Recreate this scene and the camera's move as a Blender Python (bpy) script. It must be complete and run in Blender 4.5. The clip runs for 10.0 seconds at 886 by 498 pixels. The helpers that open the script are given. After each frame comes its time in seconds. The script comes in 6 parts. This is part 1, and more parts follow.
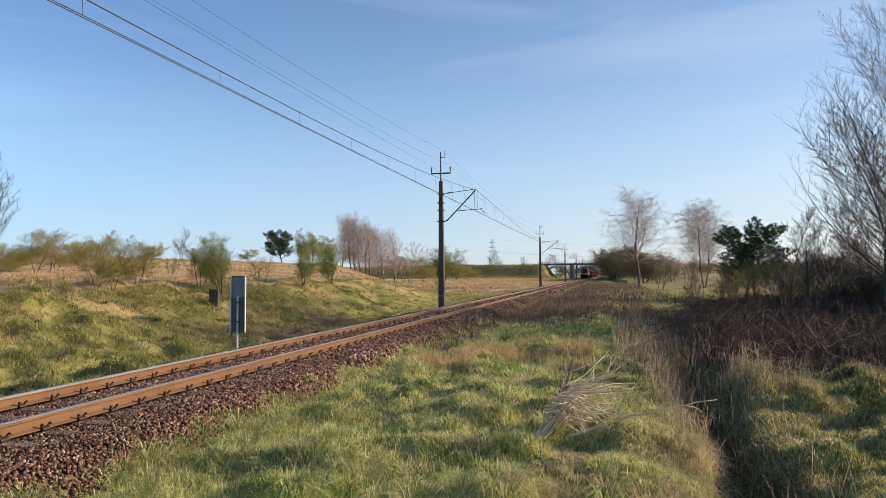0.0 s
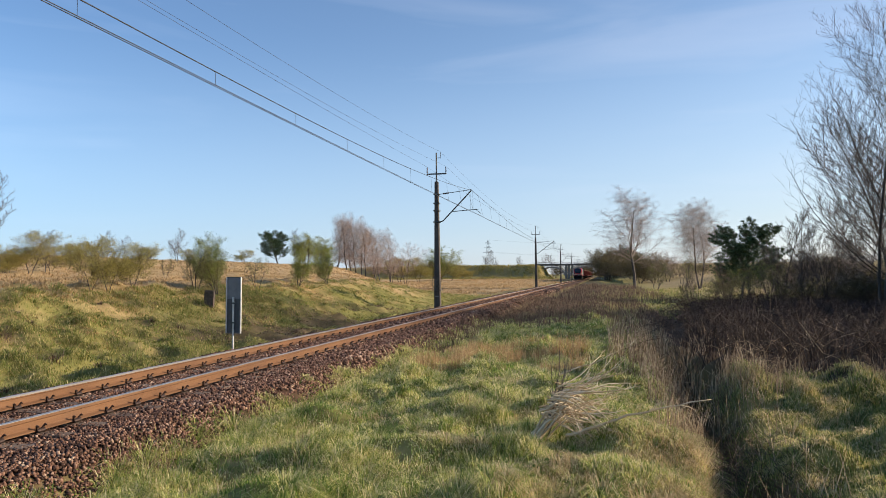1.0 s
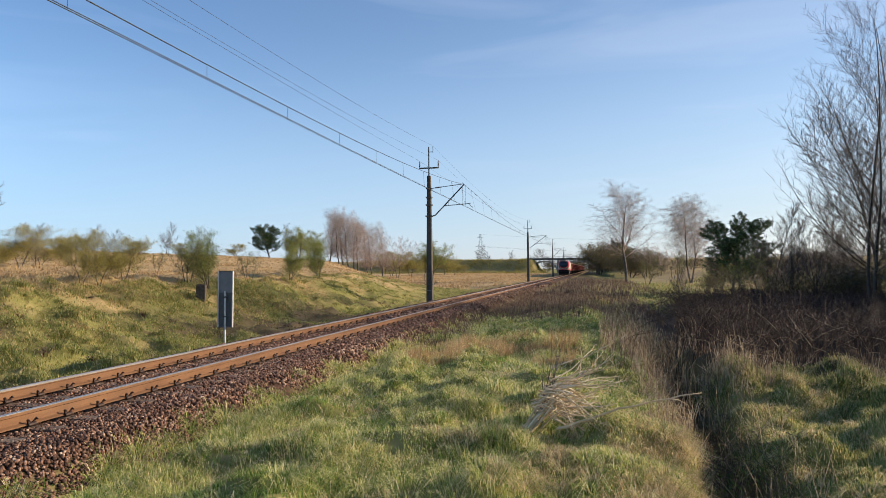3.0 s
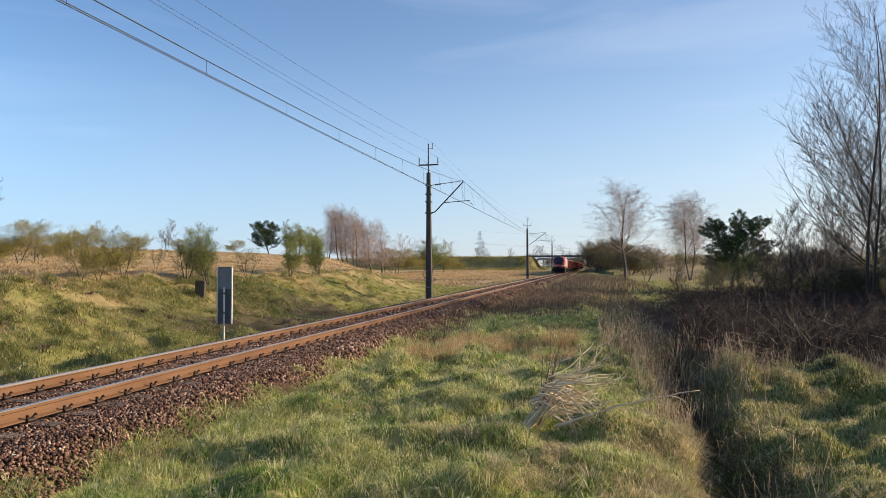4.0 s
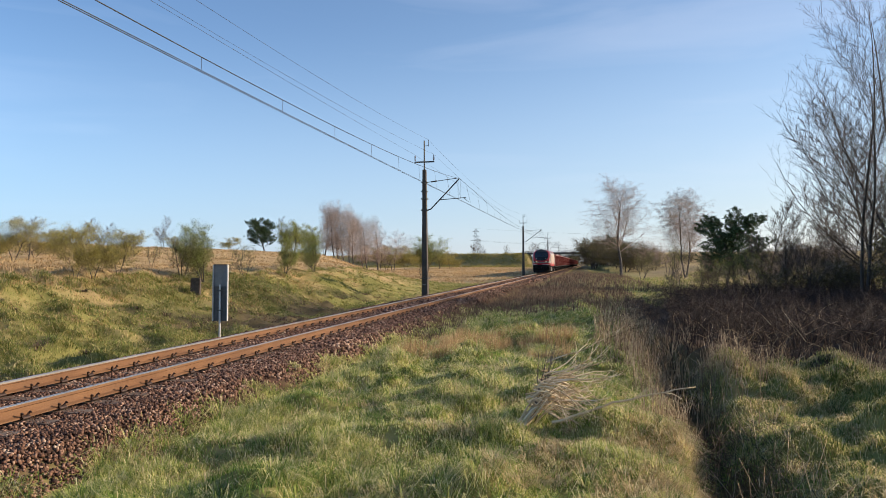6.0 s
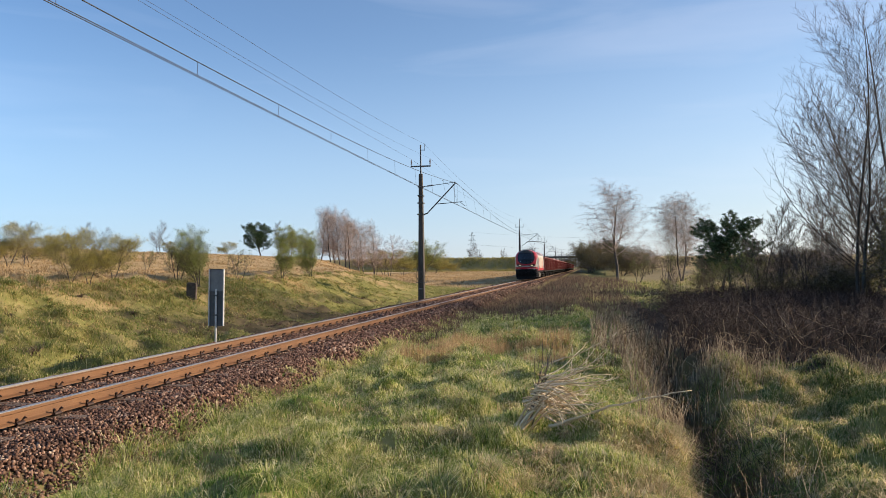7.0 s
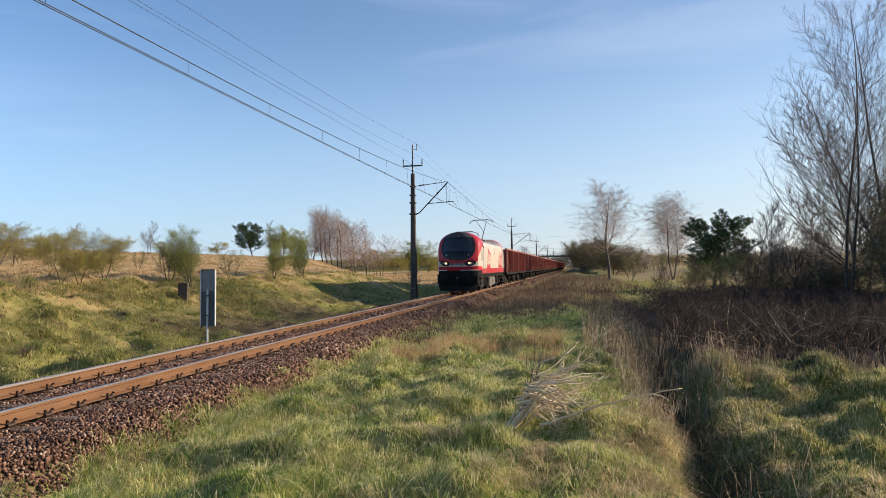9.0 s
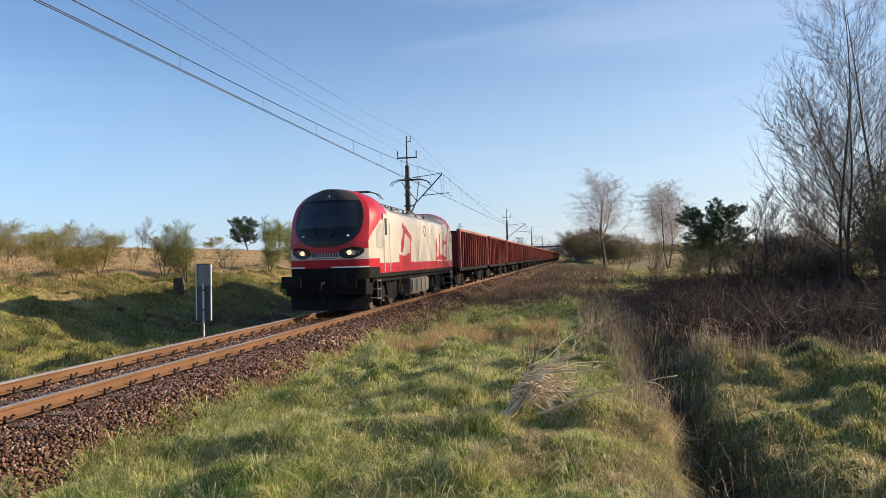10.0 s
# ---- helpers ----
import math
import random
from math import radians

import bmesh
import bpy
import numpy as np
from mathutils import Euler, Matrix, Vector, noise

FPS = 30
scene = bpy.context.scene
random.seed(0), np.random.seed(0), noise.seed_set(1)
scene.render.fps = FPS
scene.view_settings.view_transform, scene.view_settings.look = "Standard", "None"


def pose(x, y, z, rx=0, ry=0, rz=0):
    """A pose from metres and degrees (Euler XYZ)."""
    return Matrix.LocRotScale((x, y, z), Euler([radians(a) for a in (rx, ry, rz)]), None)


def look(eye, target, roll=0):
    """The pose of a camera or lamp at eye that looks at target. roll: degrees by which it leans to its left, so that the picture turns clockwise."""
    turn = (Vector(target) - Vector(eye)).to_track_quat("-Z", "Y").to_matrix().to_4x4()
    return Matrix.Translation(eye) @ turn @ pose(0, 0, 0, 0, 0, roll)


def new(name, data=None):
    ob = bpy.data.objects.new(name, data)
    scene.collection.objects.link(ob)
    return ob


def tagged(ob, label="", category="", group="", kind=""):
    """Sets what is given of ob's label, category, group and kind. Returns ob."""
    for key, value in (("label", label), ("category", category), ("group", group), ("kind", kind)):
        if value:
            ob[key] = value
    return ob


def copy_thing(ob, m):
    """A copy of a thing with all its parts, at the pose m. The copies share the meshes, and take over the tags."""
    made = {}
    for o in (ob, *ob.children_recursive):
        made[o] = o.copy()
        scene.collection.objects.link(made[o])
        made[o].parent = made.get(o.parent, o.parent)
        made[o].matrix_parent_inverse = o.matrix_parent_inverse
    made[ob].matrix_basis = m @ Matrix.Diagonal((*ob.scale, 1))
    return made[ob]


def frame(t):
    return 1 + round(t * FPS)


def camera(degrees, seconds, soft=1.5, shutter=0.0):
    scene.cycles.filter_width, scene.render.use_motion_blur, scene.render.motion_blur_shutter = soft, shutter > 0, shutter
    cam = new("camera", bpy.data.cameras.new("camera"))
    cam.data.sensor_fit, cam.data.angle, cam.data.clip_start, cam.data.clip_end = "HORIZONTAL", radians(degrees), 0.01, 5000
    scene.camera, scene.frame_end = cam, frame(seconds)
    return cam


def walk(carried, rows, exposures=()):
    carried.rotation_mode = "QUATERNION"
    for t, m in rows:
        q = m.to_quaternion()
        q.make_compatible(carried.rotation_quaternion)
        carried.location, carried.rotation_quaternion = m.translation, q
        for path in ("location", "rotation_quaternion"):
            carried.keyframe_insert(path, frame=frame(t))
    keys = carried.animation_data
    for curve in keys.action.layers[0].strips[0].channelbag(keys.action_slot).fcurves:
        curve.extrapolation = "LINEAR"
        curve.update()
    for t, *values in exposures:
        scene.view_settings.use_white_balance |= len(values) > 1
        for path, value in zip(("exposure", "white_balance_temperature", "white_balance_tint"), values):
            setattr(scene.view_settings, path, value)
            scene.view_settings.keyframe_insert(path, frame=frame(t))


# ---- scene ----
cam = camera(65.0, 10.0, soft=0.5)

# seconds, place, turn to the left, tilt up, roll
PATH = [
    (0.0, 0.000, 0.000, 1.650, 13.13, 2.19, -0.50),
    (0.5, 0.002, -0.010, 1.652, 13.02, 2.18, -0.50),
    (1.0, 0.003, -0.013, 1.651, 12.78, 2.23, -0.59),
    (1.5, 0.002, -0.017, 1.651, 12.57, 2.20, -0.63),
    (2.0, 0.004, -0.012, 1.649, 12.34, 2.06, -0.67),
    (2.5, 0.005, -0.027, 1.650, 12.22, 1.86, -0.62),
    (4.0, 0.005, -0.028, 1.649, 12.10, 1.49, -0.37),
    (4.5, 0.003, -0.024, 1.649, 12.06, 1.23, -0.41),
    (5.0, 0.006, -0.029, 1.649, 11.92, 1.16, -0.46),
    (5.5, 0.004, -0.023, 1.650, 11.86, 1.16, -0.42),
    (7.0, 0.008, -0.022, 1.647, 11.48, 1.60, -0.54),
    (7.5, 0.014, -0.024, 1.646, 11.32, 1.66, -0.67),
    (8.0, 0.013, -0.032, 1.649, 11.18, 1.64, -0.67),
    (8.5, 0.017, -0.034, 1.650, 11.11, 1.57, -0.66),
    (9.0, 0.017, -0.042, 1.648, 10.84, 1.55, -0.72),
    (9.5, 0.020, -0.044, 1.647, 10.77, 1.46, -0.75),
    (9.8, 0.027, -0.056, 1.643, 10.62, 1.06, -1.20),
    (10.0, 0.031, -0.065, 1.640, 10.49, 0.86, -1.44),
]
walk(cam, [(t, pose(x, y, z, 90 + tilt, 0, turn) @ pose(0, 0, 0, 0, 0, roll)) for t, x, y, z, turn, tilt, roll in PATH],
     exposures=[(0.0, 0.65, 6450, 13), (10.0, 0.65, 6450, 13)])

# ---- daylight: low afternoon sun ahead and to the right of the line ----
SUN_AZ, SUN_EL = 68.0, 19.0          # degrees from the line's direction to the right, height over the horizon
world = bpy.data.worlds.new("sky")
scene.world = world
world.use_nodes = True
wn, wl = world.node_tree.nodes, world.node_tree.links
wn.clear()
w_out = wn.new("ShaderNodeOutputWorld")
w_bg = wn.new("ShaderNodeBackground")
w_bg.inputs["Strength"].default_value = 0.112
sky = wn.new("ShaderNodeTexSky")
sky.sky_type, sky.sun_disc = "NISHITA", False
sky.sun_elevation, sky.sun_rotation = radians(SUN_EL), radians(SUN_AZ)
sky.air_density, sky.dust_density, sky.ozone_density = 1.0, 0.1, 2.6
# thin streaks of cirrus
w_tc = wn.new("ShaderNodeTexCoord")
w_map = wn.new("ShaderNodeMapping")
w_map.inputs["Scale"].default_value = (1.5, 1.5, 11.0)
w_map.inputs["Rotation"].default_value = (radians(4), radians(8), 0)
w_map.inputs["Location"].default_value = (0.3, 0.1, 0.6)
w_noise = wn.new("ShaderNodeTexNoise")
w_noise.inputs["Scale"].default_value, w_noise.inputs["Detail"].default_value = 1.6, 6.0
w_noise.inputs["Distortion"].default_value = 0.6
w_ramp = wn.new("ShaderNodeValToRGB")
w_ramp.color_ramp.elements[0].position, w_ramp.color_ramp.elements[1].position = 0.52, 0.9
w_ramp.color_ramp.elements[0].color, w_ramp.color_ramp.elements[1].color = (0, 0, 0, 1), (0.13, 0.13, 0.13, 1)
w_mix = wn.new("ShaderNodeMixRGB")
w_mix.inputs["Color2"].default_value = (7.0, 7.2, 7.6, 1)
wl.new(w_tc.outputs["Generated"], w_map.inputs["Vector"])
wl.new(w_map.outputs[0], w_noise.inputs["Vector"])
wl.new(w_noise.outputs[0], w_ramp.inputs["Fac"])
wl.new(w_ramp.outputs[0], w_mix.inputs["Fac"])
wl.new(sky.outputs[0], w_mix.inputs["Color1"])
# pale haze towards the horizon
w_sep = wn.new("ShaderNodeSeparateXYZ")
w_haze = wn.new("ShaderNodeMapRange")
w_haze.interpolation_type = "SMOOTHSTEP"
for key, value in (("From Min", -0.02), ("From Max", 0.34), ("To Min", 0.66), ("To Max", 0.0)):
    w_haze.inputs[key].default_value = value
w_mix2 = wn.new("ShaderNodeMixRGB")
w_mix2.inputs["Color2"].default_value = (2.75, 3.65, 4.85, 1)
wl.new(w_tc.outputs["Generated"], w_sep.inputs[0])
wl.new(w_sep.outputs["Z"], w_haze.inputs["Value"])
wl.new(w_haze.outputs[0], w_mix2.inputs["Fac"])
wl.new(w_mix.outputs[0], w_mix2.inputs["Color1"])
# paler and warmer towards the sun, deeper blue away from it
w_dot = wn.new("ShaderNodeVectorMath")
w_dot.operation = "DOT_PRODUCT"
w_dot.inputs[1].default_value = (math.sin(radians(SUN_AZ)), math.cos(radians(SUN_AZ)), 0)
w_side = wn.new("ShaderNodeValToRGB")
for k, (place_at, tint) in zip(w_side.color_ramp.elements, ((0.28, (0.435, 0.5, 0.56, 1)), (0.88, (0.56, 0.5, 0.46, 1)))):
    k.position, k.color = place_at, tint
w_half = wn.new("ShaderNodeMath")
w_half.operation = "MULTIPLY_ADD"
w_half.inputs[1].default_value, w_half.inputs[2].default_value = 0.5, 0.5
w_tint = wn.new("ShaderNodeVectorMath")
w_tint.operation = "MULTIPLY"
w_twice = wn.new("ShaderNodeVectorMath")
w_twice.operation = "SCALE"
w_twice.inputs["Scale"].default_value = 2.0
wl.new(w_tc.outputs["Generated"], w_dot.inputs[0])
wl.new(w_dot.outputs["Value"], w_half.inputs[0])
wl.new(w_half.outputs[0], w_side.inputs["Fac"])
wl.new(w_mix2.outputs[0], w_tint.inputs[0])
wl.new(w_side.outputs[0], w_tint.inputs[1])
wl.new(w_tint.outputs[0], w_twice.inputs[0])
wl.new(w_twice.outputs[0], w_bg.inputs["Color"])
wl.new(w_bg.outputs[0], w_out.inputs["Surface"])

sun = new("sun", bpy.data.lights.new("sun", "SUN"))
sun.data.energy, sun.data.angle, sun.data.color = 5.0, radians(0.55), (1.0, 0.83, 0.6)
sun_dir = Vector((math.sin(radians(SUN_AZ)) * math.cos(radians(SUN_EL)), math.cos(radians(SUN_AZ)) * math.cos(radians(SUN_EL)), math.sin(radians(SUN_EL))))
sun.matrix_world = look(sun_dir * 100, (0, 0, 0))

# ---- materials ----
def mat(name, stops, scale=4.0, rough=0.8, metal=0.0, bump=0.0, bump_scale=40.0, by="noise", rand=0.0, stretch=(1, 1, 1), spec=0.3, detail=5.0, stain=None, stain_scale=1.0, glow=0.0):
    """Colours along a ramp, led by noise, by the island or by the object; a second, larger stain; fine relief."""
    m = bpy.data.materials.new(name)
    m.use_nodes = True
    n, l = m.node_tree.nodes, m.node_tree.links
    b = n["Principled BSDF"]
    b.inputs["Roughness"].default_value, b.inputs["Metallic"].default_value = rough, metal
    b.inputs["Specular IOR Level"].default_value = spec
    tc, mp = n.new("ShaderNodeTexCoord"), n.new("ShaderNodeMapping")
    mp.inputs["Scale"].default_value = stretch
    l.new(tc.outputs["Object"], mp.inputs["Vector"])
    ns = n.new("ShaderNodeTexNoise")
    ns.inputs["Scale"].default_value, ns.inputs["Detail"].default_value, ns.inputs["Roughness"].default_value = scale, detail, 0.62
    l.new(mp.outputs[0], ns.inputs["Vector"])
    lead = ns.outputs[0]
    if by != "noise":
        src = n.new("ShaderNodeNewGeometry").outputs["Random Per Island"] if by == "island" else n.new("ShaderNodeObjectInfo").outputs["Random"]
        mx = n.new("ShaderNodeMath")
        mx.operation = "MULTIPLY_ADD"
        mx.inputs[1].default_value = rand
        sc = n.new("ShaderNodeMath")
        sc.operation = "MULTIPLY_ADD"
        sc.inputs[1].default_value, sc.inputs[2].default_value = 1.0 - rand * 0.5, -rand * 0.25
        l.new(ns.outputs[0], sc.inputs[0])
        l.new(src, mx.inputs[0])
        l.new(sc.outputs[0], mx.inputs[2])
        lead = mx.outputs[0]
    rp = n.new("ShaderNodeValToRGB")
    e = rp.color_ramp.elements
    while len(e) < len(stops):
        e.new(0.5)
    for k, (p, c) in zip(e, stops):
        k.position, k.color = p, (*c, 1)
    l.new(lead, rp.inputs["Fac"])
    col = rp.outputs[0]
    if stain:
        n2 = n.new("ShaderNodeTexNoise")
        n2.inputs["Scale"].default_value, n2.inputs["Detail"].default_value = stain_scale, 4.0
        l.new(tc.outputs["Object"], n2.inputs["Vector"])
        r2 = n.new("ShaderNodeValToRGB")
        r2.color_ramp.elements[0].position, r2.color_ramp.elements[1].position = 0.45, 0.7
        r2.color_ramp.elements[1].color = (stain[3],) * 3 + (1,)
        l.new(n2.outputs[0], r2.inputs["Fac"])
        m2 = n.new("ShaderNodeMixRGB")
        m2.inputs["Color2"].default_value = (*stain[:3], 1)
        l.new(r2.outputs[0], m2.inputs["Fac"])
        l.new(col, m2.inputs["Color1"])
        col = m2.outputs[0]
    l.new(col, b.inputs["Base Color"])
    if glow:
        l.new(col, b.inputs["Emission Color"])
        b.inputs["Emission Strength"].default_value = glow
    if bump:
        n3, bp = n.new("ShaderNodeTexNoise"), n.new("ShaderNodeBump")
        n3.inputs["Scale"].default_value, n3.inputs["Detail"].default_value = bump_scale, 4.0
        bp.inputs["Strength"].default_value, bp.inputs["Distance"].default_value = bump, 0.02
        l.new(tc.outputs["Object"], n3.inputs["Vector"])
        l.new(n3.outputs[0], bp.inputs["Height"])
        l.new(bp.outputs[0], b.inputs["Normal"])
    return m


def leafy(m, amount=0.38):
    """Lets light shine through thin blades and leaves."""
    n, l = m.node_tree.nodes, m.node_tree.links
    b, out = n["Principled BSDF"], n["Material Output"]
    tr, mx = n.new("ShaderNodeBsdfTranslucent"), n.new("ShaderNodeMixShader")
    mx.inputs[0].default_value = amount
    l.new(b.inputs["Base Color"].links[0].from_socket, tr.inputs["Color"])
    l.new(b.outputs[0], mx.inputs[1])
    l.new(tr.outputs[0], mx.inputs[2])
    l.new(mx.outputs[0], out.inputs["Surface"])
    return m


M_grass = leafy(mat("grass_blades", [(0.14, (0.1, 0.16, 0.03)), (0.36, (0.33, 0.4, 0.095)), (0.57, (0.62, 0.6, 0.21)), (0.84, (0.9, 0.79, 0.48))], scale=0.9, by="island", rand=0.8, rough=0.7, spec=0.25), 0.45)
# Darker copy of grass_blades: the far bank's shade is put into its colour.
M_grass_shade = leafy(mat("shaded_grass_blades", [(0.16, (0.08, 0.13, 0.028)), (0.4, (0.28, 0.31, 0.08)), (0.58, (0.53, 0.48, 0.18)), (0.82, (0.84, 0.68, 0.4))], scale=1.3, by="island", rand=0.75, rough=0.7, spec=0.25))
M_lush = leafy(mat("lush_blades", [(0.2, (0.07, 0.15, 0.03)), (0.55, (0.22, 0.33, 0.06)), (0.85, (0.46, 0.5, 0.15))], scale=0.8, by="island", rand=0.75, rough=0.65, spec=0.25), 0.45)
# Bleached straw, its tone raised to carry sunlit highlights too.
M_pale = leafy(mat("bleached_sunlit_blades", [(0.2, (0.36, 0.27, 0.13)), (0.5, (0.63, 0.49, 0.27)), (0.8, (0.85, 0.71, 0.46))], scale=0.6, by="island", rand=0.7, rough=0.75, spec=0.2), 0.45)
M_weeds = mat("dead_weeds", [(0.2, (0.065, 0.042, 0.029)), (0.5, (0.155, 0.1, 0.069)), (0.8, (0.28, 0.195, 0.135))], scale=0.6, by="island", rand=0.6)
M_slope = leafy(mat("slope_blades", [(0.12, (0.085, 0.12, 0.028)), (0.4, (0.25, 0.28, 0.075)), (0.64, (0.46, 0.41, 0.16)), (0.88, (0.66, 0.52, 0.29))], scale=0.22, by="island", rand=0.65, rough=0.8, spec=0.2))
M_straw = leafy(mat("straw_blades", [(0.25, (0.29, 0.19, 0.09)), (0.5, (0.5, 0.34, 0.165)), (0.8, (0.7, 0.51, 0.29))], scale=0.3, by="island", rand=0.6, rough=0.8, spec=0.2))
M_reed = leafy(mat("dry_reed", [(0.2, (0.2, 0.135, 0.085)), (0.5, (0.42, 0.3, 0.19)), (0.8, (0.7, 0.56, 0.38))], scale=2.0, by="island", rand=0.8, rough=0.75, spec=0.2), 0.2)
M_bramble = mat("bramble_twig", [(0.2, (0.022, 0.014, 0.011)), (0.55, (0.05, 0.032, 0.025)), (0.85, (0.105, 0.069, 0.052))], scale=1.0, by="island", rand=0.8)
M_ballast = mat("ballast_stone", [(0.2, (0.04, 0.019, 0.012)), (0.5, (0.145, 0.073, 0.045)), (0.78, (0.24, 0.137, 0.095)), (0.95, (0.45, 0.33, 0.24))], scale=3.0, by="island", rand=0.8, bump=0.4, bump_scale=60)
M_rust = mat("rail_rust", [(0.3, (0.11, 0.052, 0.025)), (0.55, (0.168, 0.083, 0.038)), (0.8, (0.22, 0.12, 0.058))], scale=6.0, stretch=(1, 0.15, 1), rough=0.75, bump=0.3, bump_scale=70, stain=(0.13, 0.07, 0.04, 0.5), stain_scale=1.2)
M_railtop = mat("worn_rail_head", [(0.3, (0.36, 0.33, 0.31)), (0.7, (0.55, 0.52, 0.5))], scale=8, stretch=(4, 0.1, 1), metal=0.8, rough=0.38)
M_clip = mat("clip_steel", [(0.3, (0.03, 0.02, 0.017)), (0.7, (0.08, 0.05, 0.04))], scale=20, rough=0.6, metal=0.3)
M_sleeper = mat("sleeper_concrete", [(0.3, (0.1, 0.07, 0.052)), (0.7, (0.19, 0.145, 0.11))], scale=9, bump=0.4, bump_scale=50, by="object", rand=0.3)
M_concrete = mat("pole_concrete", [(0.3, (0.045, 0.038, 0.032)), (0.7, (0.1, 0.085, 0.073))], scale=5, stretch=(1, 1, 0.3), bump=0.3, bump_scale=45, stain=(0.1, 0.09, 0.08, 0.6), stain_scale=0.8)
M_steel = mat("dark_galvanised_steel", [(0.3, (0.06, 0.06, 0.06)), (0.7, (0.12, 0.12, 0.115))], scale=12, rough=0.55, metal=0.5)
M_wire = mat("copper_wire", [(0.3, (0.035, 0.035, 0.04)), (0.7, (0.06, 0.06, 0.065))], scale=3, rough=0.6, metal=0.4)
M_insul = mat("insulator_glaze", [(0.3, (0.08, 0.045, 0.03)), (0.7, (0.12, 0.07, 0.05))], rough=0.3)
M_signback = mat("weathered_sign_sheet", [(0.3, (0.16, 0.16, 0.165)), (0.7, (0.23, 0.23, 0.235))], scale=5, rough=0.5, metal=0.3, stain=(0.25, 0.24, 0.23, 0.5), stain_scale=3)
M_signdark = mat("dull_sign_sheet", [(0.3, (0.075, 0.072, 0.07)), (0.7, (0.13, 0.125, 0.12))], scale=6, rough=0.6)
M_post = mat("galvanised_post", [(0.3, (0.5, 0.49, 0.47)), (0.7, (0.68, 0.67, 0.64))], scale=9, rough=0.5, metal=0.4)
M_stub = mat("mossy_concrete", [(0.3, (0.06, 0.045, 0.035)), (0.7, (0.13, 0.1, 0.08))], scale=12, bump=0.5)
M_bridge = mat("bridge_concrete", [(0.3, (0.2, 0.17, 0.145)), (0.7, (0.31, 0.27, 0.23))], scale=0.7, stretch=(1, 1, 0.4), stain=(0.2, 0.18, 0.16, 0.6), stain_scale=0.3)
M_bridgedark = mat("deck_edge", [(0.3, (0.07, 0.065, 0.06)), (0.7, (0.12, 0.11, 0.1))], scale=0.8)
M_bark = mat("grey_bark", [(0.25, (0.045, 0.036, 0.03)), (0.55, (0.09, 0.075, 0.062)), (0.85, (0.16, 0.14, 0.12))], scale=6, stretch=(1, 1, 0.3), bump=0.5, bump_scale=25)
M_twig = mat("bare_twig", [(0.25, (0.05, 0.038, 0.03)), (0.55, (0.1, 0.078, 0.062)), (0.85, (0.17, 0.13, 0.105))], scale=2, by="island", rand=0.6)
M_birch = mat("birch_bark", [(0.35, (0.05, 0.042, 0.036)), (0.52, (0.1, 0.086, 0.075)), (0.8, (0.3, 0.27, 0.24))], scale=3.5, stretch=(1, 1, 3))
M_birchtwig = mat("birch_twig", [(0.25, (0.21, 0.15, 0.12)), (0.55, (0.36, 0.265, 0.215)), (0.85, (0.5, 0.39, 0.33))], scale=2, by="island", rand=0.6)
M_bud = leafy(mat("spring_buds", [(0.25, (0.16, 0.2, 0.045)), (0.55, (0.29, 0.32, 0.08)), (0.85, (0.42, 0.42, 0.13))], scale=1.5, by="island", rand=0.7, rough=0.6))
M_olive = leafy(mat("olive_buds", [(0.25, (0.24, 0.2, 0.05)), (0.55, (0.38, 0.33, 0.095)), (0.85, (0.5, 0.44, 0.15))], scale=1.5, by="island", rand=0.7, rough=0.6))
M_darkbud = leafy(mat("dull_buds", [(0.25, (0.075, 0.062, 0.026)), (0.55, (0.125, 0.105, 0.042)), (0.85, (0.19, 0.16, 0.065))], scale=1.5, by="island", rand=0.7, rough=0.6))
M_needle = mat("pine_needles", [(0.25, (0.02, 0.042, 0.016)), (0.55, (0.045, 0.085, 0.03)), (0.85, (0.09, 0.14, 0.05))], scale=1.2, by="island", rand=0.7, rough=0.6)
M_stick = mat("dry_stick", [(0.25, (0.5, 0.37, 0.21)), (0.55, (0.68, 0.54, 0.35)), (0.85, (0.84, 0.72, 0.52))], scale=3, by="island", rand=0.7)


